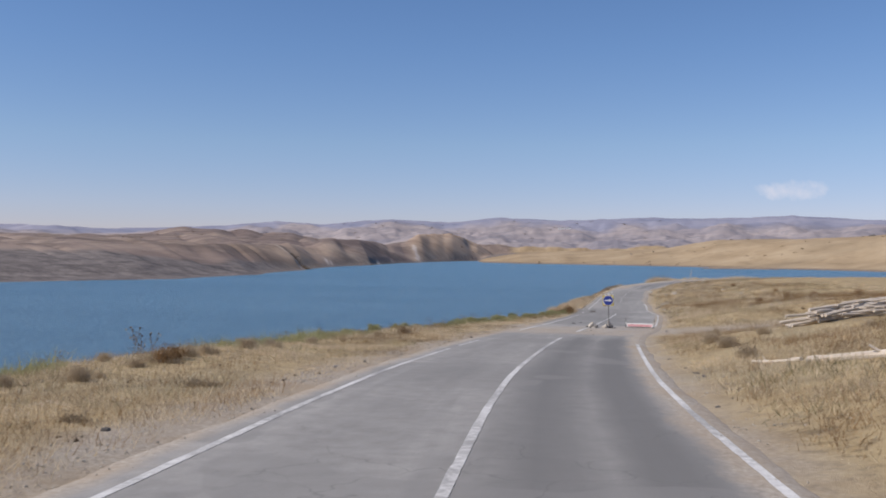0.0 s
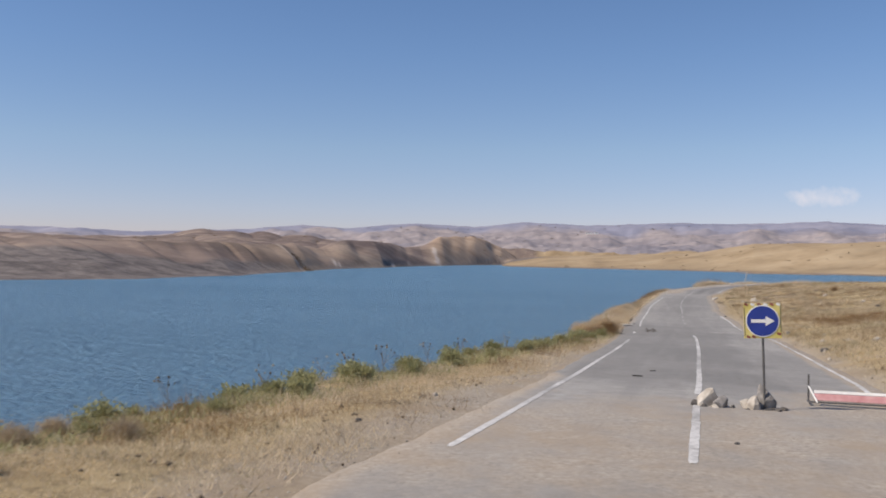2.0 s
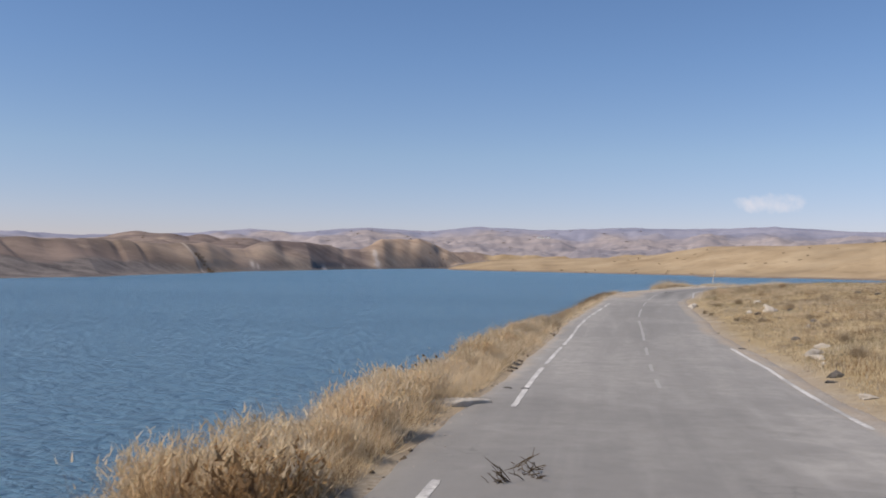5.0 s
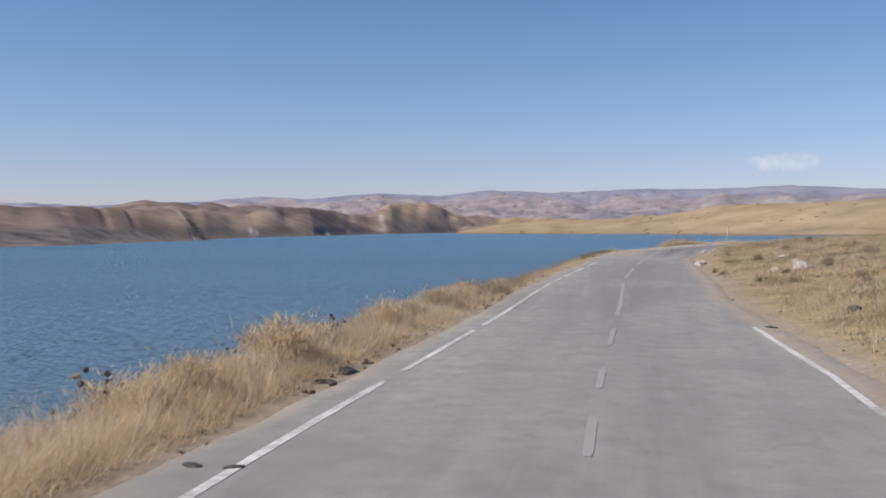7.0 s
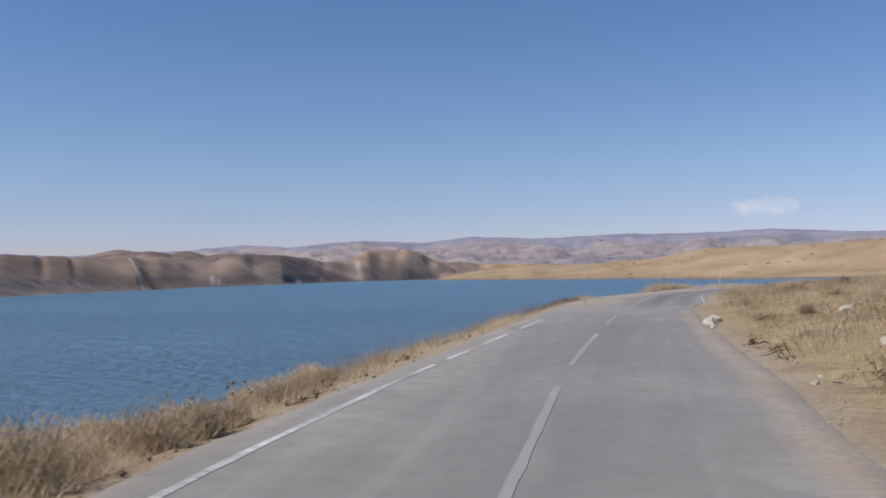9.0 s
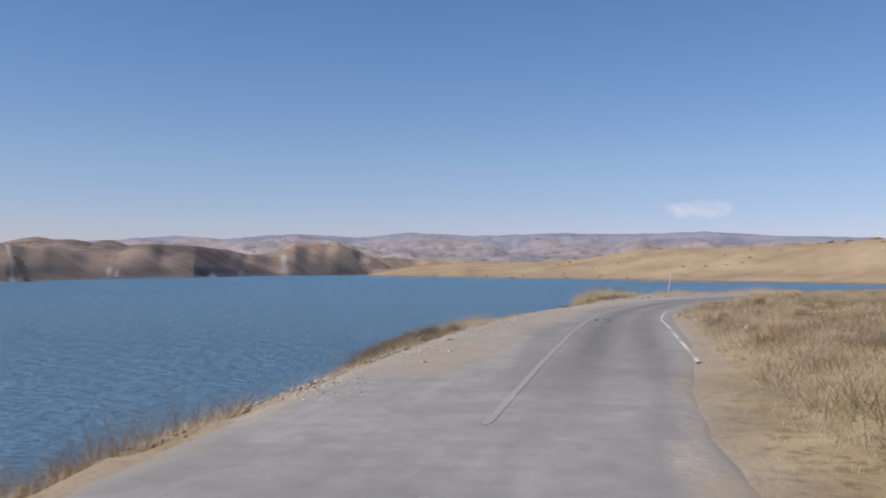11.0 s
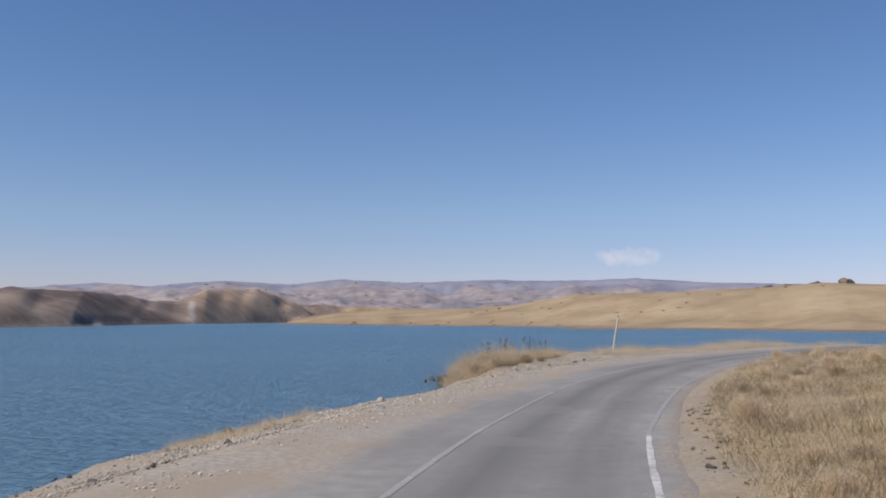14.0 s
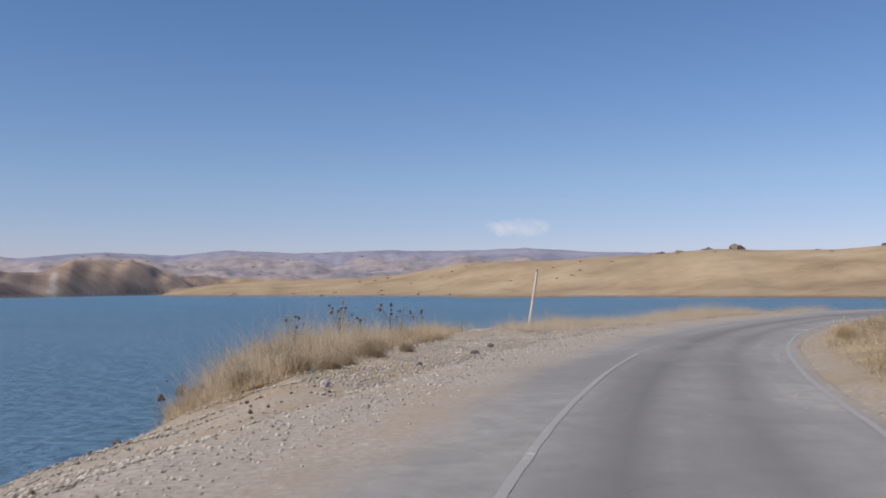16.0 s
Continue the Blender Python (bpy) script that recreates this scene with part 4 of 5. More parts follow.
sward("dry_weeds", RUST, -12, 50, 4.8, 22, 2400, 18, (.08, .46), THIN, (.3, 1), 41, "brown weed patches beside the road", .54, 3, .22)
sward("dry_weeds", DARK, -12, 150, 4.6, 24, 1300, 10, (.06, .25), FINE, (.3, 1), 42, "dark withered tufts scattered in the slope grass", .56, 2, .16)
sward("dry_weeds", RUST, 62, 106, 8, 24, 2600, 18, (.12, .55), THIN, (.3, 1.0), 87, "orange-brown weeds on the upper slope", .50, 5, .26)
sward("dry_weeds", RUST, 52, 150, 5.2, 30, 1800, 13, (.15, .5), FINE, (.2, .8), 16, "brown weed clumps in the slope grass", .52, 4, .2)
sward("tall_dry_grass", STRAW_PALE, 146, 262, 4.3, 18, 11500, 22, (.08, .46), THIN, (.5, 1.5), 17, "tall pale grass on the inside of the bend", .40, 3, .28)
sward("tall_dry_grass", STRAW, 146, 262, 4.4, 22, 7000, 22, (.08, .44), THIN, (.5, 1.5), 18, "golden grass on the inside bank", .42, 3, .28)
sward("dry_weeds", DARK, 176, 214, 4.3, 5.3, 420, 12, (.04, .16), FINE, (.4, 1.4), 46, "dark roots and clods along the eroded grass edge", .45, 1.2, .12)
sward("dry_weeds", BRUSH, 150, 240, 4.5, 12, 1500, 14, (.08, .4), FINE, (.4, 1.4), 47, "grey-brown tangled weeds in the pale grass", .5, 1.6, .22)
sward("dry_weeds", BRUSH, 104, 150, 4.7, 14, 1500, 12, (.06, .3), FINE, (.4, 1.3), 82, "grey-brown withered weeds on the grazed slope", .52, 1.8, .24)
sward("dry_weeds", BRUSH, 160, 204, 5.2, 13, 1100, 14, (.12, .48), FINE, (.3, 1.3), 83, "grey-brown weeds on the inside of the bend", .55, 2.6, .26)
sward("dry_weeds", OLIVE, 150, 250, 4.6, 20, 2200, 14, (.1, .5), FINE, (.3, 1), 44, "dull brown weeds in the pale grass", .5, 2.5, .24)
sward("dry_weeds", RUST, 146, 250, 5, 22, 1100, 13, (.15, .5), FINE, (.2, .8), 35, "brown weeds in the pale grass", .52, 3, .2)


def headland(name, mat, tufts, per, h, seed, label, w0, w1):
    """Growth on the little headland, which runs off straight where the road bends."""
    rng = np.random.default_rng(seed)
    u = rng.uniform(0, 1, tufts) ** 1.15
    w = rng.uniform(w0, w1, tufts) * (1 - .72 * u)
    x, y = 55.6 + 13.2 * u - .90 * w, 221.6 + 26.4 * u + .44 * w
    size = rng.uniform(.5, 1.3, tufts) * (.55 + .55 * np.clip(u / .16, 0, 1) - .3 * u) * (.3 + 1.3 * np.clip(fbm(x / 1.5, y / 1.5, 3, seed) * 1.8 - .4, 0, 1))
    x, y, size = np.repeat(x, per), np.repeat(y, per), np.repeat(size, per)
    x, y = x + rng.normal(0, .28, len(x)), y + rng.normal(0, .28, len(x))
    z = near_height(x, y)
    ok = z > WATER + .1
    x, y, z, size = x[ok], y[ok], z[ok], size[ok]
    m = len(x)
    v, f = blade_arrays(np.stack([x, y, z - .02], 1), rng.uniform(*h, m) * size, rng.uniform(*FINE, m), rng.uniform(.2, 1.1, m), rng)
    return tagged(array_mesh(name, v, f, mat), label, "grass", kind="stuff")


headland("tall_dry_grass", STRAW_PALE, 1300, 24, (.25, 1.1), 51, "pale tall grass crowning the small headland", 1.0, 4.6)
headland("tall_dry_grass", STRAW, 850, 24, (.2, .9), 52, "golden grass on the small headland", .9, 4.4)
headland("dry_weeds", RUST, 420, 16, (.15, .6), 53, "reddish weeds at the foot of the headland", 1.0, 4.8)
headland("dry_weeds", TANGLE, 800, 18, (.08, .34), 55, "tangled brown scrub on the slope of the headland", .1, 6.0)
headland("dry_weeds", RUST, 500, 16, (.08, .34), 56, "low rusty scrub on the slope of the headland", .2, 6.0)
headland("dry_weeds", BRUSH, 220, 14, (.2, .8), 54, "grey-brown weeds on the small headland", .9, 4.8)


def grit(name, y0, y1, o0, o1, count, seed, label, sizes=(.008, .026), mat=None, bare=.42):
    """Loose gravel: small angular stones, past counting."""
    rng = np.random.default_rng(seed)
    k0, k1 = (int(np.argmin(np.abs(LINE[:, 1] - y))) for y in (y0, y1))
    k = rng.integers(k0, k1, count)
    o = rng.uniform(o0, o1, count)
    x, y = LINE[k, 0] + SIDE[k, 0] * o + rng.uniform(-.6, .6, count), LINE[k, 1] + SIDE[k, 1] * o + rng.uniform(-.6, .6, count)
    keep = fbm(x / 2.5, y / 2.5, 3, seed) > bare
    x, y = x[keep], y[keep]
    n, off = road_frame(x, y)
    on_road = np.abs(off) < np.where(off < 0, np.interp(LINE[n, 1], *EDGE_LEFT), np.interp(LINE[n, 1], *EDGE_RIGHT)) + .1
    z = np.where(on_road, ROAD_H[n] + .03 - .005 * np.abs(off), near_height(x, y))
    if mat is CLOD:   # clods lie on the soil alone
        x, y, z = x[~on_road], y[~on_road], z[~on_road]
    s = rng.uniform(*sizes, len(x)) * rng.uniform(.6, 1.4, len(x))
    corner = np.array([(1, 0, 0), (-.5, .87, 0), (-.5, -.87, 0), (0, 0, 1), (0, 0, -.6)], float)
    a = rng.uniform(0, 6.3, len(x))
    v = corner[None] * s[:, None, None] * rng.uniform(.6, 1.2, (len(x), 5, 1))
    v = np.stack([v[..., 0] * np.cos(a)[:, None] - v[..., 1] * np.sin(a)[:, None], v[..., 0] * np.sin(a)[:, None] + v[..., 1] * np.cos(a)[:, None], v[..., 2] * .8], 2)
    v = v + np.stack([x, y, z + .004], 1)[:, None]
    f = np.array([(0, 1, 3), (1, 2, 3), (2, 0, 3), (1, 0, 4), (2, 1, 4), (0, 2, 4)])
    f = (np.arange(len(x)) * 5)[:, None, None] + f[None]
    return tagged(array_mesh(name, v.reshape(-1, 3), f.reshape(-1, 3), mat or GRIT), label, "gravel", kind="stuff")


grit("gravel", 166, 250, -9.5, -3.9, 14000, 61, "loose grey and pale gravel on the wide shoulder", (.012, .042))
grit("gravel", 196, 240, -8.2, -2.4, 8000, 64, "pale crushed stone beside the asphalt", (.012, .04))
grit("gravel", 197, 236, -9.0, -2.6, 15000, 65, "coarse broken stones on the shoulder", (.014, .046), PALE_GRIT, .36)
grit("gravel", 152, 200, -8.0, -2.8, 11000, 66, "broken stones on the wide shoulder", (.014, .045), PALE_GRIT, .44)
grit("dirt_clods", 84, 150, -5.0, -3.9, 1500, 67, "dark clods and crumbs along the edge of the bank", (.025, .075), CLOD, .5)
grit("dirt_clods", 150, 218, -8.6, -4.4, 1500, 68, "dark clods and driftwood crumbs on the gravel shore", (.02, .07), CLOD, .5)
grit("dirt_clods", 187, 205, 4.7, 5.1, 260, 69, "dark clods under the eroded grass edge", (.02, .07), CLOD, .45)
grit("dirt_clods", 2, 60, -12.5, -4.6, 2000, 72, "dark clods and crumbs on the dry bank", (.015, .055), CLOD, .5)
grit("dirt_clods", 76, 150, 8.5, 28, 2600, 71, "dark clods scattered over the grazed slope", (.04, .13), CLOD, .5)
grit("dirt_clods", 60, 186, 4.6, 8.5, 2000, 70, "dark clods between the grass tufts", (.012, .055), CLOD, .5)
grit("gravel", 2, 172, -5.4, -3.8, 9000, 62, "loose gravel along the lakeside verge")
grit("gravel", 2, 260, 3.9, 5.2, 9000, 63, "loose gravel along the grassy verge")


def bush_mesh(seed, count, radius, high, leaf):
    """A rounded tangle of thin twigs with small leaves."""
    rng = np.random.default_rng(seed)
    base = np.stack([rng.normal(0, radius * .22, count), rng.normal(0, radius * .22, count), np.full(count, -.03)], 1)
    v, f = blade_arrays(base, rng.uniform(.5, 1, count) * high, np.full(count, min(.02, leaf * .45)), rng.uniform(.1, 1.0, count) * radius / high, rng)
    tips = v.reshape(-1, 3, 3)[:, 2] * rng.uniform(.4, 1, (count, 1))
    pick = tips[rng.integers(0, len(tips), count * 2)] + rng.normal(0, radius * .14, (count * 2, 3))
    pick[:, 2] = np.maximum(pick[:, 2], .03)
    v2, f2 = blade_arrays(pick, rng.uniform(.05, .12, len(pick)), np.full(len(pick), leaf), rng.uniform(.3, 1, len(pick)), rng)
    return np.concatenate([v, v2]), np.concatenate([f, f2 + len(v)])


def plant_bushes(name, mat, seed, spots, count, radius, high, label, group, leaf=.03, squat=1.0):
    """Bushes of one kind at (y, offset, size) along the road."""
    models = []
    for i, (y, off, size) in enumerate(spots):
        if i < 3:
            ob = array_mesh(name, *bush_mesh(seed + i, count, radius, high, leaf), mat)
            models.append(ob)
            ob.matrix_basis = pose(*beside(y, off), 0, 0, i * 70) @ Matrix.Diagonal((size, size, size * squat, 1))
            tagged(ob, label, "bush", group)
        else:
            src = models[i % 3]
            ob = src.copy()
            scene.collection.objects.link(ob)
            ob.matrix_basis = pose(*beside(y, off), 0, 0, i * 47) @ Matrix.Diagonal((size, size, size * squat, 1))


plant_bushes("dry_bush", BRUSH, 100, [(18.2, -9.3, 1.0), (18.8, -8.7, .9), (14.3, -6.4, 1.0), (29, -8.2, .6), (9.3, -6.2, .9), (36, -9.4, .5), (103.6, -4.6, .7), (31, 12, .7), (18.9, -9.6, .8), (14.8, -6.0, .7), (119.2, -4.9, 1.0), (120.6, -4.7, .9), (122.6, -4.8, .9), (125.2, -4.9, .8), (128.4, -4.9, .8), (132, -4.6, .7), (149, -5.3, .6), (168, -6.2, .8)],
             160, .45, .42, "grey-brown withered bush on the straw bank", "withered bushes on the bank", .025, .42)
plant_bushes("green_bush", GREEN, 110, [(48, -9.6, 0.94), (51.5, -9.3, 1.01), (54, -9.0, 0.86), (57, -8.8, 0.94), (60, -8.5, 0.94), (63, -8.0, 0.94), (66, -7.8, 0.94), (69, -7.3, 0.86), (72, -7.0, 0.86), (75, -6.6, 0.86), (77.5, -6.3, 0.86), (80, -6.0, 1.0), (82, -6.0, .9), (46, -10.2, 1.0), (44, -10.6, .9), (42, -10.9, .8), (39, -10.6, .9), (36, -11.5, .8), (52.8, -8.3, .8), (58.6, -7.8, .8), (61.6, -7.4, .8), (65, -7.0, .8), (70.5, -6.4, .8), (74, -5.9, .8), (78.8, -5.5, .8), (33, -12.2, .7), (30, -12.4, .6), (55.6, -8.4, .9)] + [(y, -float(np.interp(y, *BANK)) - 1.2 + 1.5 * math.sin(y * 2.1), .38 + .42 * math.sin(y * 5.3) ** 2) for y in np.arange(40, 84, .62)] + [(y, -float(np.interp(y, *BANK)) - 1.6 + 1.2 * math.sin(y * 2.7), .3 + .3 * math.sin(y * 5.3) ** 2) for y in np.arange(8, 40, 1.3)],
             520, .5, .55, "dusty green bush with small leaves on the bank", "green bushes above the water", .06)
plant_bushes("straw_bush", STRAW, 120, [(100, -5.4, 1.1), (102.5, -5.8, 1.3), (105, -5.4, 1.3), (108, -5.8, 1.4), (111, -5.4, 1.1), (115, -5.8, 1.1), (117, -5.5, 1.2), (118.4, -5.9, 1.1), (121.6, -5.6, .9), (124, -5.7, .8), (224, -10.6, .9), (226, -10.4, 1.0), (229, -11.6, 1.1)],
             240, .5, .85, "tall straw-yellow bush of dry stalks by the lake", "straw bushes by the lake", .03)
plant_bushes("brown_bush", RUST, 130, [(18.5, -9.0, .9), (19.2, -9.2, .8), (38, -7.4, .8), (85.4, -4.7, 1.5), (86.8, -4.6, 1.4), (122, -5.2, .9), (168, -6.4, .8), (230, -12, .9), (88, 14, 1.2), (96, 18, 1.3), (104, 22, 1.2), (120, 20, 1.1), (140, 16, 1.1), (170, 12, 1.0), (196, 9, 1.0), (80, 21, 1.4)],
             170, .5, .55, "rust-brown dried bush among the grass", "brown bushes", .035)

plant_bushes("tangled_bush", TANGLE, 140, [(118.2, -4.75, 1.6), (120.9, -4.3, 1.15), (121.8, -4.25, 1.1), (117.2, -5.0, 1.4), (119.4, -4.9, 1.2), (122.6, -4.25, .9), (124.2, -4.35, .95), (125.4, -4.35, .9), (127.1, -4.4, .8), (129.6, -4.2, .7), (133, -4.3, .65), (114.6, -4.9, 1.3), (111.8, -5.0, 1.1)],
             800, .5, .52, "grey-brown tangled bush on the edge of the bank", "tangled bushes on the bank", .018)


rng_b = random.Random(77)
plant_bushes("straw_clump", STRAW, 150, [(rng_b.uniform(86, 104), -rng_b.uniform(4.7, 6.6), rng_b.uniform(.9, 1.7)) for _ in range(40)] + [(rng_b.uniform(104, 122), -rng_b.uniform(4.8, 6.6), rng_b.uniform(.8, 1.5)) for _ in range(34)] + [(rng_b.uniform(116, 130), -rng_b.uniform(4.7, 6.0), rng_b.uniform(.8, 1.4)) for _ in range(18)] + [(rng_b.uniform(130, 142), -rng_b.uniform(4.6, 5.6), rng_b.uniform(.3, .6)) for _ in range(8)],
             1500, .46, .58, "rounded clump of fine straw-coloured stalks on the bank", "straw clumps on the bank", .016)
plant_bushes("pale_clump", STRAW_PALE, 160, [(rng_b.uniform(88, 121), -rng_b.uniform(4.8, 6.5), rng_b.uniform(.8, 1.5)) for _ in range(30)] + [(rng_b.uniform(223.5, 233), -rng_b.uniform(9, 11.5), rng_b.uniform(.7, 1.2)) for _ in range(14)] + [(rng_b.uniform(160, 235), rng_b.uniform(5.4, 11), rng_b.uniform(.5, 1.1)) for _ in range(40)],
             1400, .48, .52, "rounded clump of pale feathery grass", "pale grass clumps", .016)
plant_bushes("withered_bush", BRUSH, 180, [(rng_b.uniform(166.3, 173), -rng_b.uniform(5.2, 6.8), rng_b.uniform(.7, 1.4)) for _ in range(15)] + [(rng_b.uniform(219.5, 224), -rng_b.uniform(6.8, 9.8), rng_b.uniform(.4, .7)) for _ in range(4)],
             800, .46, .52, "grey-brown withered bush of tangled twigs on the shore", "withered bushes on the shore", .016)
plant_bushes("scrub_bush", TANGLE, 190, [(y, -float(np.interp(y, *BANK)) - rng_b.uniform(-2.5, 2.6), rng_b.uniform(.35, .9)) for y in (rng_b.uniform(6, 48) for _ in range(34))] + [(rng_b.uniform(166, 174.5), -rng_b.uniform(5.0, 6.4), rng_b.uniform(.5, 1.2)) for _ in range(16)] + [(rng_b.uniform(218.8, 225), -rng_b.uniform(6.4, 10), rng_b.uniform(.6, 1.1)) for _ in range(26)] + [(rng_b.uniform(100, 124), -rng_b.uniform(4.4, 5.0), rng_b.uniform(.5, .95)) for _ in range(16)],
             800, .5, .42, "low brown scrub of tangled dry twigs by the lake", "brown scrub by the lake", .016)
plant_bushes("slope_bush", TANGLE, 170, [(rng_b.uniform(4, 44), rng_b.uniform(5.8, 17), rng_b.uniform(.4, 1.0)) for _ in range(22)] + [(rng_b.uniform(64, 150), rng_b.uniform(6, 20), rng_b.uniform(.4, .9)) for _ in range(30)] + [(rng_b.uniform(165, 230), rng_b.uniform(5.2, 10), rng_b.uniform(.4, .8)) for _ in range(22)],
             700, .5, .4, "low brown tangled bush in the dry grass", "brown bushes in the slope grass", .018)


def build_thistle(seed):
    """A dried thistle: one stem, a few side stems, dark round heads."""
    rng = random.Random(seed)
    thing = new("dried_thistle")
    high = rng.uniform(.6, .9)
    bm = bmesh.new()
    rod(bm, (0, 0, -.03), (.03, .02, high * .6), .006, .005, 5)
    ends = []
    for i in range(rng.randint(5, 8)):
        a, z0 = i * 2.4 + rng.uniform(-.4, .4), high * rng.uniform(.3, .6)
        end = (math.cos(a) * rng.uniform(.06, .34), math.sin(a) * rng.uniform(.06, .34), high * rng.uniform(.72, 1.0))
        rod(bm, (.03 * z0 / high, .02 * z0 / high, z0), end, .004, .003, 4)
        ends.append(end)
    part("stem", bm, RUST, thing)
    for e in ends:
        bm = bmesh.new()
        bmesh.ops.create_icosphere(bm, subdivisions=1, radius=rng.uniform(.018, .029), matrix=Matrix.Translation(e))
        for v in bm.verts:
            v.co += (v.co - Vector(e)) * rng.uniform(-.1, .5)
        part("seed_head", bm, DARK if rng.random() < .4 else TANGLE, thing)
    return tagged(thing, "dried brown thistle with dark round seed heads", "thistle", "thistles along the lake edge")


thistles = [build_thistle(s) for s in range(3)]
rng_t = random.Random(5)
spots_t = [(rng_t.uniform(95, 112), rng_t.uniform(-6.7, -5.4)) for _ in range(44)] + [(rng_t.uniform(112, 130), rng_t.uniform(-6.4, -5)) for _ in range(8)] + [(rng_t.uniform(9, 46), rng_t.uniform(-14.5, -10.8)) for _ in range(34)] + [(rng_t.uniform(221, 233), rng_t.uniform(-11.6, -8.5)) for _ in range(15)] + [(y, -float(np.interp(y, *BANK)) - rng_t.uniform(.6, 2.2)) for y in (rng_t.uniform(40, 84) for _ in range(36))]
for i, (y, off) in enumerate(spots_t):
    m = pose(*beside(y, off), rng_t.uniform(-8, 8), rng_t.uniform(-8, 8), rng_t.uniform(0, 360)) @ Matrix.Scale(rng_t.uniform(1.1, 1.75) if y > 200 else rng_t.uniform(.55, .85) if y > 108 else rng_t.uniform(.9, 1.25) if y > 90 else rng_t.uniform(.7, 1.05), 4)
    if i < 3:
        thistles[i].matrix_basis = m
    else:
        copy_thing(thistles[i % 3], m)

# ---- things on and beside the road ---------------------------------------


def build_sign():
    """A round blue arrow sign on a yellow board, on a thin steel post."""
    thing = new("direction_sign")
    k = int(np.argmin(np.abs(LINE[:, 1] - 52.95)))
    thing.matrix_basis = pose(10.92, 52.95, float(ROAD_H[k]) + .035, 0, -2.2, -14)
    up = 1.74
    bm = bmesh.new()
    rod(bm, (0, 0, .0), (0, 0, up + .25), .024, .024, 10)
    part("post", bm, STEEL, thing, "thin dark steel post")
    bm = bmesh.new()
    rod(bm, (0, 0, 0), (0, 0, .02), .2, .2, 18)
    part("foot_plate", bm, STEEL, thing)
    bm = bmesh.new()
    box(bm, (.70, .012, .68), Matrix.Translation((0, -.035, up)), .004)
    board = part("board", bm, YELLOW, thing, "dusty pale yellow backing board")
    bm = bmesh.new()
    face = pose(0, -.047, up, 90, 0, 0)
    bmesh.ops.create_cone(bm, cap_ends=True, segments=48, radius1=.315, radius2=.315, depth=.008, matrix=face)
    part("rim", bm, WHITE, thing, "white rim")
    bm = bmesh.new()
    bmesh.ops.create_cone(bm, cap_ends=True, segments=48, radius1=.295, radius2=.295, depth=.008, matrix=pose(0, -.052, up, 90, 0, 0))
    part("disc", bm, BLUE, thing, "deep blue disc")
    bm = bmesh.new()
    outline = [(-.215, -.033), (.055, -.033), (.055, -.098), (.225, 0), (.055, .098), (.055, .033), (-.215, .033)]
    lower = [bm.verts.new((x, -.058, up + z)) for x, z in outline]
    bm.faces.new(lower)
    upper = bmesh.ops.extrude_face_region(bm, geom=bm.faces[:])
    for v in upper["geom"]:
        if isinstance(v, bmesh.types.BMVert):
            v.co.y -= .004
    bmesh.ops.recalc_face_normals(bm, faces=bm.faces[:])
    part("arrow", bm, WHITE, thing, "white arrow that points right")
    for i in range(6):
        bm = bmesh.new()
        box(bm, (.075, .004, .045), Matrix.Translation((-.3 + i * .12, -.045, up + .325)) @ pose(0, 0, 0, 0, 25, 0), 0)
        part("hazard_stripe", bm, RUSTY if i % 2 == 0 else WHITE, board)
    for x, z in ((-.27, -.31), (-.17, -.31), (.3, -.25)):
        bm = bmesh.new()
        box(bm, (.075, .004, .045), Matrix.Translation((x, -.045, up + z)) @ pose(0, 0, 0, 0, 25, 0), 0)
        part("hazard_stripe", bm, RUSTY, board)
    for x, z0, z1 in ((-.335, -.3, .28), (.335, -.22, .3)):
        bm = bmesh.new()
        box(bm, (.012, .004, z1 - z0), Matrix.Translation((x, -.044, up + (z0 + z1) / 2)), 0)
        part("edge_tape", bm, STEEL, board)
    for dx, dz in ((0, .26), (0, -.25)):
        bm = bmesh.new()
        bmesh.ops.create_cone(bm, cap_ends=True, segments=8, radius1=.008, radius2=.006, depth=.01, matrix=pose(dx, -.06, up + dz, 90, 0, 0))
        part("bolt", bm, STEEL, thing)
    return tagged(thing, "blue right-arrow sign on a pale yellow board on the road", "road sign")


def build_barrier():
    """A low faded road barrier: two uprights and a tilted board."""
    thing = new("road_barrier")
    k = int(np.argmin(np.abs(LINE[:, 1] - 53.9)))
    thing.matrix_basis = pose(12.2, 54.05, float(ROAD_H[k]) + .025, 0, 0, -15) @ Matrix.Scale(.92, 4)
    for x in (0, 1.92):
        bm = bmesh.new()
        box(bm, (.04, .04, .62), Matrix.Translation((x, .12, .31)), .004)
        part("upright", bm, STEEL, thing, "dark steel upright")
        bm = bmesh.new()
        rod(bm, (x, .12, .36), (x + (.16 if x == 0 else -.16), -.2, .03), .022, .022, 6)
        part("brace", bm, WHITE, thing, "white painted brace")
        bm = bmesh.new()
        box(bm, (.05, .5, .03), Matrix.Translation((x, 0, .016)), .004)
        part("foot", bm, STEEL, thing)
    bm = bmesh.new()
    box(bm, (1.7, .025, .16), pose(.96, -.06, .135, -24, 0, 0), .004)
    part("lower_board", bm, RED, thing, "board faded to dusty pink")
    bm = bmesh.new()
    box(bm, (1.7, .025, .07), pose(.96, .005, .245, -24, 0, 0), .004)
    part("upper_board", bm, WHITE, thing, "white board")
    bm = bmesh.new()
    box(bm, (1.92, .04, .035), Matrix.Translation((.96, -.13, .03)), .004)
    part("bottom_rail", bm, STEEL, thing)
    return tagged(thing, "low pink and white barrier with dark uprights on asphalt", "barrier")


build_sign()
build_barrier()

sign_x, sign_y = 10.92, 52.95
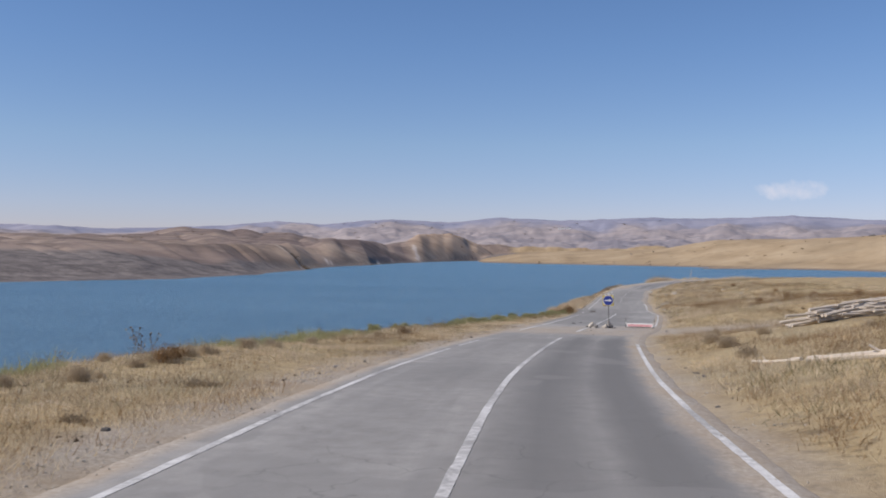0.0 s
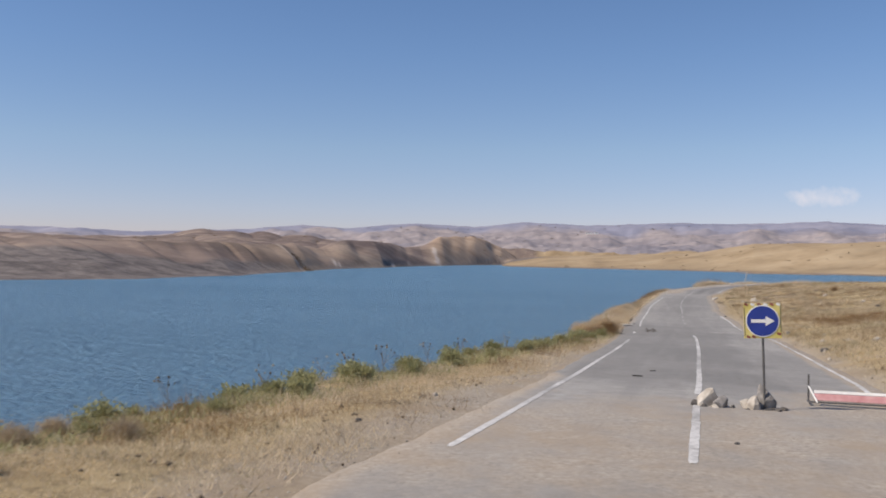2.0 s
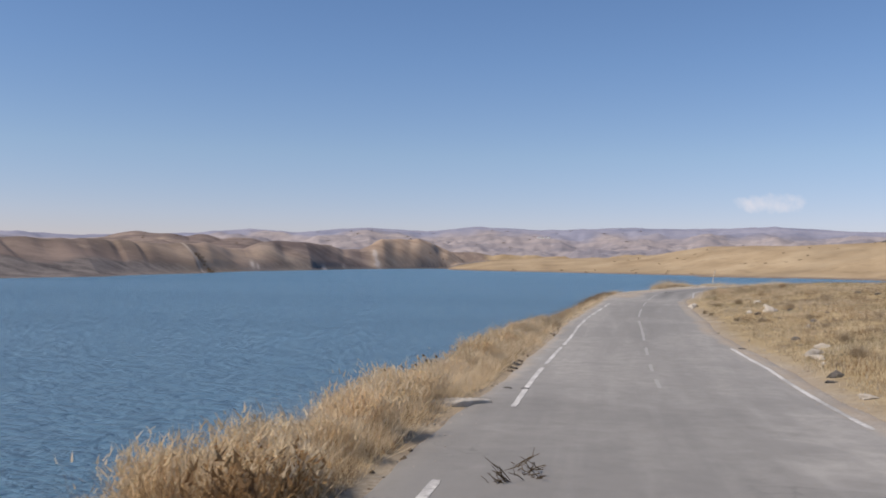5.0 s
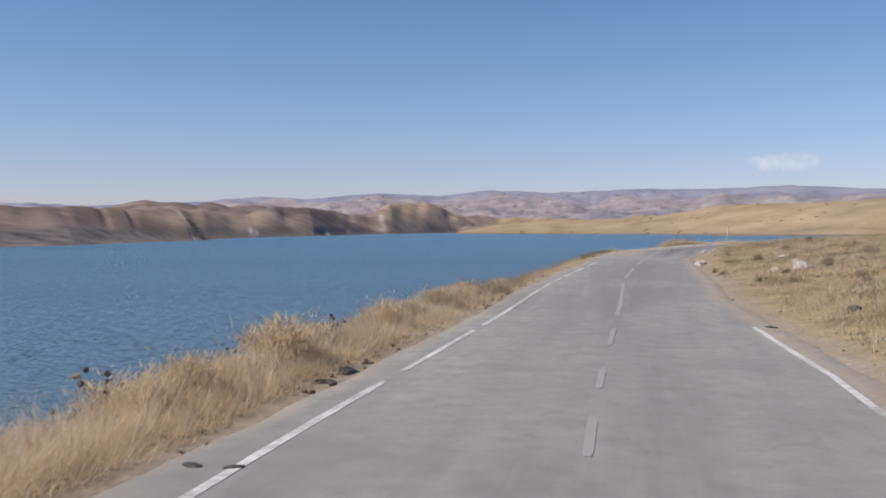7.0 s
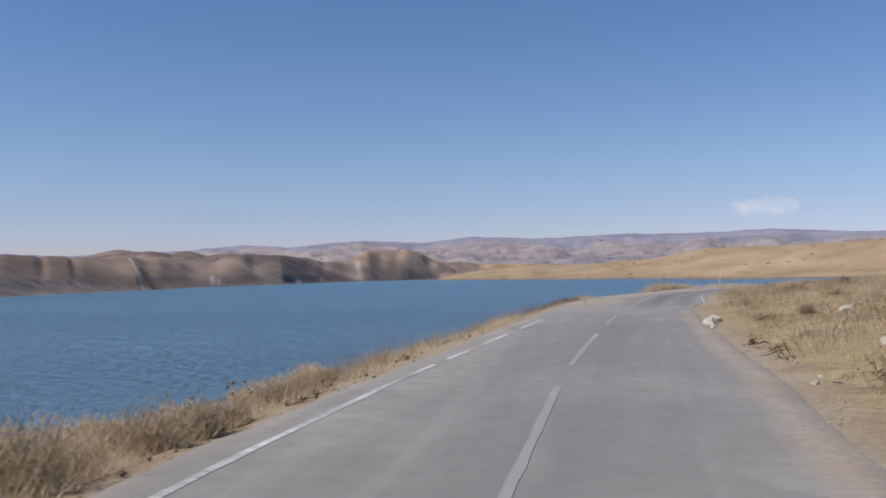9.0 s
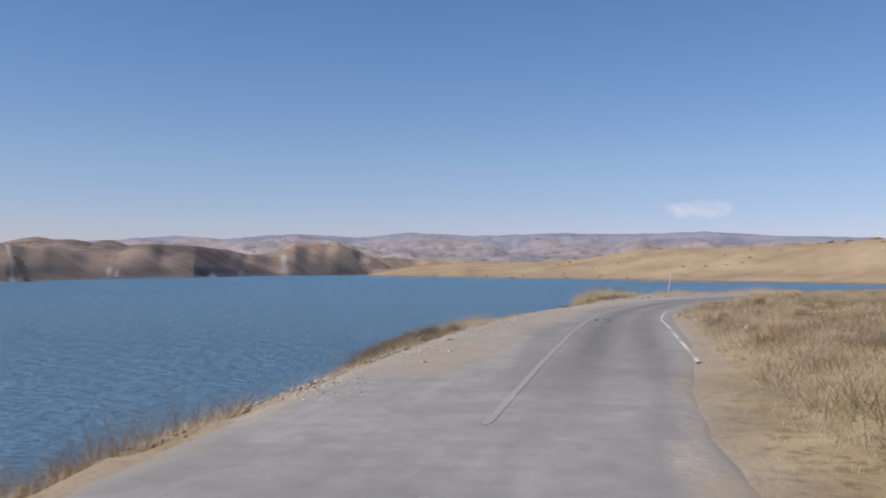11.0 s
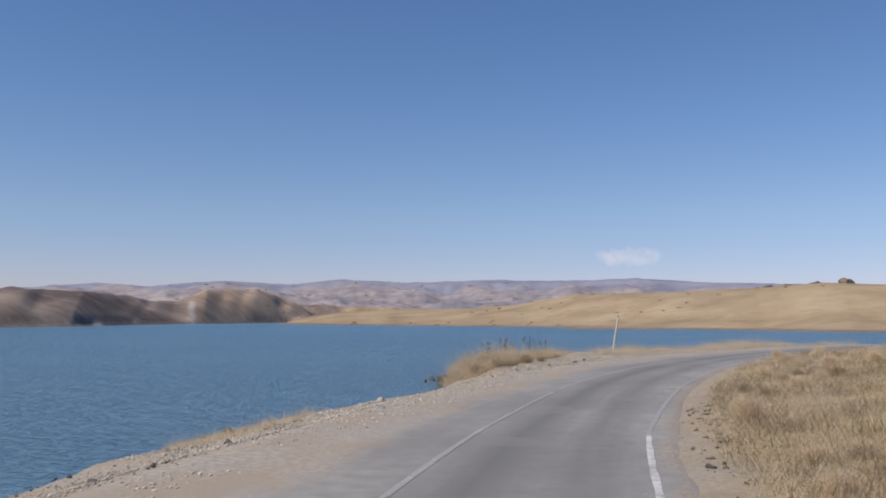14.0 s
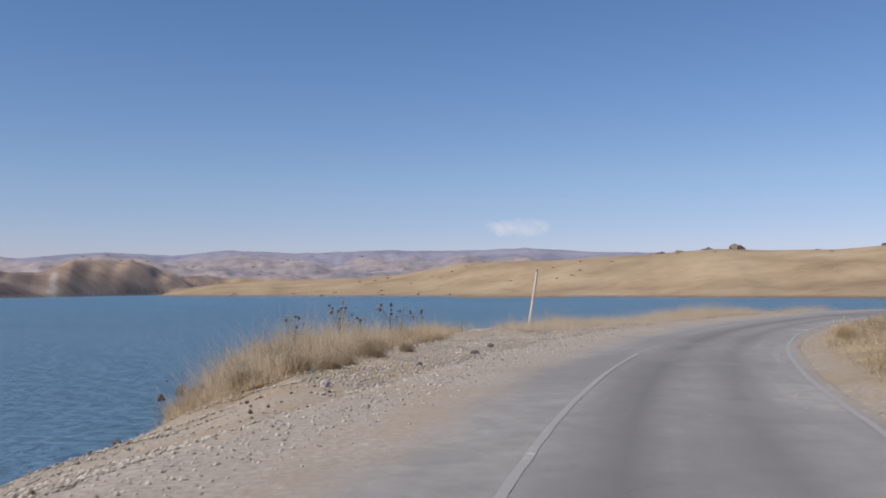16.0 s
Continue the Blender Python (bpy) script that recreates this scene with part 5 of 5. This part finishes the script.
sign_z = float(ROAD_H[int(np.argmin(np.abs(LINE[:, 1] - sign_y)))]) + .01


def place_rock(name, m, size, seed, mat, label, group="", cuts=2):
    ob = part(name, rock_mesh(size, seed, cuts), mat)
    ob.matrix_basis = m
    return tagged(ob, label, "rock", group)


RUBBLE = [(.06, .14, (.46, .4, .5), STONE_GREY), (-.22, -.1, (.38, .33, .32), STONE), (-.3, .12, (.3, .26, .22), STONE), (-1.08, .08, (.48, .38, .38), STONE), (-.86, -.1, (.4, .28, .24), STONE_GREY),
          (-.78, .1, (.28, .24, .16), DARK_STONE), (-1.0, -.22, (.24, .18, .12), STONE), (.3, -.02, (.24, .15, .09), DARK_STONE), (.45, .05, (.16, .12, .06), STONE_GREY), (-1.34, .0, (.24, .18, .14), DARK_STONE),
          (-.95, .2, (.26, .2, .26), STONE_GREY), (-1.2, -.16, (.18, .14, .1), DARK_STONE), (-.62, -.06, (.16, .12, .08), DARK_STONE), (.16, -.2, (.2, .15, .1), DARK_STONE), (-.4, -.22, (.15, .1, .06), DARK_STONE)]
for i, (dx, dy, size, mat) in enumerate(RUBBLE):
    place_rock("stone", pose(sign_x + dx * .97, sign_y + dy - dx * .25, sign_z, 0, 0, i * 50), size, 200 + i, mat,
               "grey broken stone that weighs down the sign" if mat is STONE_GREY else "dark lump of rubble beside the sign post" if mat is DARK_STONE else "pale broken stone beside the sign post", "stones round the sign", 3)

# white limestone blocks beside the road
for i, (x, y, size) in enumerate([(34.9, 128.4, (1.1, .7, .45)), (34.25, 140.6, (.8, .6, .4)), (34.75, 141.6, (.55, .5, .3)), (33.9, 139.5, (.5, .4, .25)), (33.55, 138.4, (.35, .3, .2)), (35.1, 142.8, (.5, .4, .22)), (35.5, 144.0, (.45, .35, .2)), (30.9, 125.4, (.3, .22, .1)),
                                  (31.4, 126.3, (.22, .16, .08)), (28.2, 107.6, (1.3, .5, .3)), (27.7, 106.2, (1.0, .5, .26)), (29.2, 109.2, (.8, .5, .24)), (24.9, 94.4, (.9, .5, .25)), (25.5, 96.6, (.8, .4, .2)), (25.0, 97.8, (.6, .35, .2)), (24.0, 88.2, (.55, .35, .25)), (45.93, 169.34, (.5, .4, .3)), (46.6, 170.6, (.3, .25, .2)),
                                  (36.5, 133, (.7, .5, .3)), (39, 141, (.9, .6, .3)), (33, 119, (.5, .4, .25)), (42, 128, (.8, .6, .35)), (41, 117, (.6, .5, .3)), (22, 78, (.45, .3, .2)), (19.9, 72.5, (.45, .3, .2))]):
    place_rock("white_block", pose(x, y, on_ground(x, y) - .03, 0, 0, i * 63), tuple(.82 * v for v in size), 300 + i, STONE, "chalky white limestone block in dry grass", "white blocks on the slope", 3)

def build_brushwood(x, y, reach, seed):
    """A low heap of dead dark twigs, each a bent stick with a side shoot."""
    rng = random.Random(seed)
    thing = new("brushwood")
    thing.matrix_basis = pose(x, y, on_ground(x, y), 0, 0, rng.uniform(0, 360))
    for i in range(14):
        a, c = rng.gauss(0, .5), (rng.gauss(0, reach * .3), rng.gauss(0, reach * .12))
        half, lift = reach * rng.uniform(.2, .5), .015 + .012 * i
        end = Vector((math.cos(a) * half, math.sin(a) * half, 0))
        mid = Vector((c[0], c[1], lift + rng.uniform(.02, .1)))
        bm = bmesh.new()
        rod(bm, mid - end - Vector((0, 0, lift * .8)), mid, .004, .008, 5)
        rod(bm, mid, mid + end + Vector((0, 0, rng.uniform(-.02, .1))), .008, .004, 5)
        rod(bm, mid + end * .3, mid + end * .6 + Vector((rng.uniform(-.1, .1), rng.uniform(-.15, .15), rng.uniform(.03, .15))), .006, .003, 4)
        part("twig", bm, DARK, thing)
    return tagged(thing, "low heap of dark dead twigs beside the asphalt", "brushwood", "brushwood heaps on the verge")


for i, (x, y, reach) in enumerate([(31.9, 129.3, .85), (31.6, 124.4, .6), (32.3, 131.6, .5), (35.6, 139.6, .6), (41.6, 147, .9), (16.4, 89.4, .5), (16.0, 88.9, .36), (22.85, 127.2, .5), (21.75, 122.9, .4)]):
    build_brushwood(x, y, reach, 700 + i)

# pale slabs by the left edge of the road
for i, (y, off, size) in enumerate([(95.0, -4.15, (2.3, .42, .16)), (108.4, -4.1, (.35, .25, .12)), (106.2, -4.2, (.3, .22, .12)), (112.6, -4.5, (.4, .3, .16)), (46.7, -10.3, (.65, .38, .26)), (99.5, -4.4, (.3, .2, .1))]):
    x, yy, z = beside(y, off)
    place_rock("pale_slab", pose(x, yy, z - .02, 0, 0, i * 40 + 20), size, 340 + i, STONE, "pale flat stone on the gravel verge", "pale stones on the verge")

# dark rocks where the headland meets the water
for i, (dx, dy, s) in enumerate([(0, 0, .9), (.9, .5, .7), (-.5, .9, .6), (1.8, 1.2, .8), (.3, -1.1, .5), (2.6, .3, .6), (-1.1, -.2, .4), (1.2, -1.2, .45), (3.4, 1.5, .6)]):
    place_rock("shore_rock", pose(53.9 + dx, 229.0 + dy, max(on_ground(53.9 + dx, 229.0 + dy), WATER) - .1, 0, 0, i * 77), (s, s * .8, s * .75), 360 + i, DARK_STONE, "dark wet rock at the tip of the headland", "rocks at the headland")

# dark stones and wrack along the waterline
rng_w = random.Random(31)
for i in range(46):
    y = rng_w.uniform(176, 221)
    x, yy, z = beside(y, -float(np.interp(y, *SHORE)) + rng_w.uniform(-.1, 1.1))
    s = rng_w.choice((.08, .12, .16, .22, .3))
    place_rock("wet_stone", pose(x, yy, max(z, WATER) - .03, 0, 0, rng_w.uniform(0, 360)), (s * 1.4, s, s * .8), 380 + i % 8, DARK_STONE, "dark wet stone at the edge of the lake", "stones at the waterline", 1)

# stones along the gravel beach and the shoulder
rng_s = random.Random(8)
for i in range(110):
    y = rng_s.uniform(150, 232)
    off = -rng_s.uniform(4.4, float(np.interp(y, *SHORE)) - .4)
    x, yy, z = beside(y, off)
    s = rng_s.choice((.06, .08, .1, .12, .16, .24))
    dark = rng_s.random() < .3
    place_rock("beach_stone", pose(x, yy, z - .01, 0, 0, rng_s.uniform(0, 360)), (s * 1.3, s, s * .7), 400 + i % 12, DARK_STONE if dark else STONE,
               "small dark stone on the gravel beach" if dark else "small pale stone on the gravel beach", "stones on the beach", 1)
for i in range(70):
    y = rng_s.uniform(4, 150)
    off = rng_s.choice((-1, 1)) * rng_s.uniform(4.0, 5.6)
    x, yy, z = beside(y, off)
    s = rng_s.choice((.05, .07, .09, .12, .16))
    dark = rng_s.random() < .45
    place_rock("verge_stone", pose(x, yy, z - .01, 0, 0, rng_s.uniform(0, 360)), (s * 1.4, s, s * .6), 420 + i % 12, DARK_STONE if dark else STONE,
               "small dark stone on the dusty verge" if dark else "small pale stone on the dusty verge", "stones on the verge", 1)

for i in range(90):
    y, off = rng_s.uniform(70, 152), rng_s.uniform(4.9, 19)
    x, yy, z = beside(y, off)
    s, dark = rng_s.choice((.1, .14, .18, .24, .34)), rng_s.random() < .5
    place_rock("slope_stone", pose(x, yy, z - .02, 0, 0, rng_s.uniform(0, 360)), (s * 1.5, s, s * .6), 480 + i % 10, DARK_STONE if dark else STONE,
               "dark clod lying in the grazed grass" if dark else "pale stone lying in the grazed grass", "stones on the slope", 1)
for i in range(34):
    y, off = rng_s.gauss(46.5, 2.4), rng_s.uniform(6.5, 17)
    x, yy, z = beside(y, off)
    s = rng_s.choice((.1, .13, .18, .24))
    place_rock("dark_stone", pose(x, yy, z - .01, 0, 0, rng_s.uniform(0, 360)), (s * 1.3, s, s * .8), 470 + i % 8, DARK_STONE, "dark stone scattered beside the side track", "dark stones by the side track", 1)


def tar_piece(y, off, size, turn, i):
    x, yy, z = beside(y, off)
    ob = part("tar_chunk", rock_mesh((size, size * .5, size * .13), 440 + i % 8, 1), TAR)
    ob.matrix_basis = pose(x, yy, z - .004, 0, 0, turn)
    return tagged(ob, "flat dark lump of broken asphalt on the road", "rubble", "broken asphalt lumps")


for i, (y, off, size) in enumerate([(59.6, -1.6, .42), (61, -1.3, .3), (48.8, .6, .22), (44, 1.2, .25), (98.3, -3.3, .32), (98.6, -2.9, .28), (98.0, -3.4, .2), (103.6, -3.85, .7), (103.2, -3.75, .45), (104.2, -3.95, .5), (104.6, -3.8, .3), (102.8, -3.9, .3),
                                    (107.5, 3.9, .35), (108.3, 3.8, .25), (109, 3.9, .4), (110.2, 3.7, .35), (111.3, 3.75, .4), (111.8, 3.6, .2), (112.2, 3.5, .4), (113.4, 3.55, .3), (114.6, 3.4, .3), (115.6, 3.35, .25), (118, 3.3, .35), (119.5, 3.4, .2), (102.5, 4.6, .45), (103.1, 4.9, .5),
                                    (180.4, .35, .5), (180.6, .7, .4), (180.3, 1.0, .3), (165, -3.4, .3), (161.5, -4.6, .28), (158, -2.6, .22), (192, 4.3, .35), (193, 4.4, .3), (200.5, 4.7, .4), (200.0, 4.5, .3), (150, -4.4, .35),
                                    (126, 4.4, .35), (134, 4.2, .4), (135, 4.4, .3), (88, 4.8, .4), (90, 5.0, .5), (91, 4.7, .35), (20, 4.6, .3), (22, 4.5, .25), (26, 4.3, .3)]):
    tar_piece(y, off, size, i * 37, i)


def build_log(a, b, r0, r1, seed, label, group):
    """A felled, weathered trunk: slightly bent, with stubs."""
    rng = random.Random(seed)
    a, b = Vector(a), Vector(b)
    bm = bmesh.new()
    d = (b - a)
    q = d.to_track_quat("Z", "Y")
    rings, last = 9, None
    bend = Vector((rng.uniform(-.05, .05), rng.uniform(-.05, .05), 0)) * d.length * .5
    for i in range(rings):
        u = i / (rings - 1)
        c = bend * math.sin(u * math.pi)
        r = (r0 + (r1 - r0) * u) * rng.uniform(.9, 1.1)
        ring = [bm.verts.new((c.x + math.cos(t) * r * rng.uniform(.92, 1.08), c.y + math.sin(t) * r * rng.uniform(.92, 1.08), u * d.length)) for t in (k * math.tau / 9 for k in range(9))]
        if last:
            for k in range(9):
                bm.faces.new((last[k], last[(k + 1) % 9], ring[(k + 1) % 9], ring[k]))
        else:
            bm.faces.new(ring[::-1])
        last = ring
    bm.faces.new(last)
    for _ in range(2):
        u, t = rng.uniform(.2, .8), rng.uniform(0, math.tau)
        p = Vector((0, 0, u * d.length)) + bend * math.sin(u * math.pi)
        rod(bm, p, p + Vector((math.cos(t), math.sin(t), .6)) * r0 * 2.6, r0 * .35, r0 * .25, 6)
    ob = part("log", bm, WOOD)
    ob.matrix_basis = Matrix.Translation(a) @ q.to_matrix().to_4x4()
    return tagged(ob, label, "log", group)


def log_at(x0, y0, x1, y1, r0, r1, seed, lift, label, group):
    build_log((x0, y0, on_ground(x0, y0) + r0 * .85 + lift), (x1, y1, on_ground(x1, y1) + r1 * .85 + lift), r0, r1, seed, label, group)


# felled trunks: a pile before the side track and one lying apart
rng_l = random.Random(12)
for i in range(56):
    row = i // 12
    u, w = rng_l.uniform(-.8, 2.8), rng_l.uniform(-1.0, 1.0) * (1 - .25 * row)
    cx, cy, long = 14.9 + u + .3 * row, 30.9 + .25 * u + w, rng_l.uniform(1.0, 2.0)
    turn = radians(12 + rng_l.uniform(-30, 30))
    dx, dy = math.cos(turn) * long, math.sin(turn) * long
    log_at(cx - dx, cy - dy, cx + dx, cy + dy, rng_l.uniform(.04, .07), rng_l.uniform(.02, .04), 600 + i, row * .13 + rng_l.uniform(0, .06),
           "weathered pale trunk in a loose pile on the slope", "felled trunks in the pile")
log_at(10.9, 13.9, 8.95, 17.9, .12, .09, 640, 0, "single pale felled trunk lying in dry grass", "trunks lying apart")
log_at(8.95, 18.3, 8.25, 19.8, .06, .035, 641, 0, "thin pale branch lying in dry grass", "trunks lying apart")

# a leaning wooden post at the edge of the bay
post = new("wooden_post")
post.matrix_basis = pose(70.6, 246.2, on_ground(70.6, 246.2) - .05, 0, 9, 0)
bm = bmesh.new()
rod(bm, (0, 0, 0), (.02, 0, 2.9), .08, .065, 9)
part("shaft", bm, WOOD, post)
bm = bmesh.new()
rod(bm, (.02, 0, 2.85), (.02, 0, 2.98), .08, .02, 9)
part("tip", bm, STEEL, post, "darker weathered tip")
tagged(post, "thin weathered grey wooden post leaning by the lake", "post")

# ---- far things ----------------------------------------------------------


def far_place(bearing, r):
    x, y = HUB[0] + r * math.sin(radians(bearing)), HUB[1] + r * math.cos(radians(bearing))
    return x, y, float(far_height(np.array([x]), np.array([y]))[0])


def crest_on(bearing):
    """The crest of the golden hill, on a bearing from the end of the drive."""
    ex, ey, sb, cb = 53.0, 203.0, math.sin(radians(bearing)), math.cos(radians(bearing))
    spots = [(ex + d * sb, ey + d * cb) for d in np.arange(380, 720, 5)]
    z = far_height(np.array([p[0] for p in spots]), np.array([p[1] for p in spots]))
    k = int(np.argmax((z - 1.1) / np.arange(380, 720, 5)))
    return (*spots[k], float(z[k]))


rng_o = random.Random(9)
for i, (b, size) in enumerate([(30.0, 5), (30.3, 7), (30.55, 6), (30.85, 5), (31.2, 5), (31.6, 4), (32.4, 5), (32.8, 6), (33.1, 4), (34.25, 7), (34.5, 6), (42.5, 7), (43.4, 8)]):
    x, y, z = crest_on(b)
    x, y = x + rng_o.uniform(-5, 5), y - rng_o.uniform(3, 8)
    z = float(far_height(np.array([x]), np.array([y]))[0])
    place_rock("rock_outcrop", pose(x, y, z - .8, 0, 0, i * 51), (size, size * .7, size * (.55 if i in (9, 10) else .3)), 510 + i, DARK_STONE if i % 3 else STONE_BROWN, "dark rock outcrop on the golden hill crest", "outcrops on the hill", 3)


def scrub(name, spots, seed, size, label):
    """Far dark scrub, too small to count."""
    rng = np.random.default_rng(seed)
    pts = []
    for x, y, z in spots:
        k = 60
        pts.append(np.array([x, y, z]) + rng.normal(0, 1, (k, 3)) * (size, size, size * .3) + (0, 0, size * .15))
    p = np.concatenate(pts)
    v, f = blade_arrays(p, rng.uniform(.6, 1.4, len(p)) * size * .5, rng.uniform(.5, 1, len(p)) * size * .4, rng.uniform(.2, 1, len(p)), rng)
    return tagged(array_mesh(name, v, f, DARK), label, "scrub", kind="stuff")


rng_g = random.Random(4)
scrub("gully_scrub", [far_place(-18.05 + .075 * i + rng_g.uniform(-.06, .06), 314 - 2.7 * i) for i in range(16)], 21, .8, "dark scrub down a gully on the far shore")
scrub("hill_scrub", [far_place(rng_g.uniform(3.5, 44), rng_g.uniform(560, 720)) for _ in range(70)], 22, .7, "scattered dark scrub on the golden hill")
scrub("hill_scrub", [far_place(rng_g.uniform(-24, 2), rng_g.uniform(900, 1500)) for _ in range(60)], 23, 1.2, "scattered dark scrub on the brown hills")
scrub("range_scrub", [far_place(rng_g.uniform(-8, 14), rng_g.uniform(2300, 3600)) for _ in range(40)], 24, 3.2, "dark scrub patches on the far range")


def build_house(bearing, r, w, label):
    thing = new("white_house")
    x, y, z = far_place(bearing, r)
    thing.matrix_basis = pose(x, y, z - 1.5, 0, 0, -bearing)
    bm = bmesh.new()
    box(bm, (w, w * .5, 6.5), Matrix.Translation((0, 0, 3.2)), .05)
    part("wall", bm, WHITE, thing)
    bm = bmesh.new()
    box(bm, (w + 1, w * .5 + 1, .5), Matrix.Translation((0, 0, 6.7)), .05)
    part("roof", bm, STONE, thing, "flat pale roof")
    for i in range(3):
        bm = bmesh.new()
        box(bm, (1.6, .2, 1.6), Matrix.Translation((-w * .3 + i * w * .3, -w * .25 - .06, 4)), 0)
        part("window", bm, STEEL, thing)
    return tagged(thing, label, "house", "houses on the far range")


build_house(7.7, 3000, 24, "low white flat-roofed house on the far range")
build_house(8.15, 3050, 14, "small white flat-roofed house on the far range")
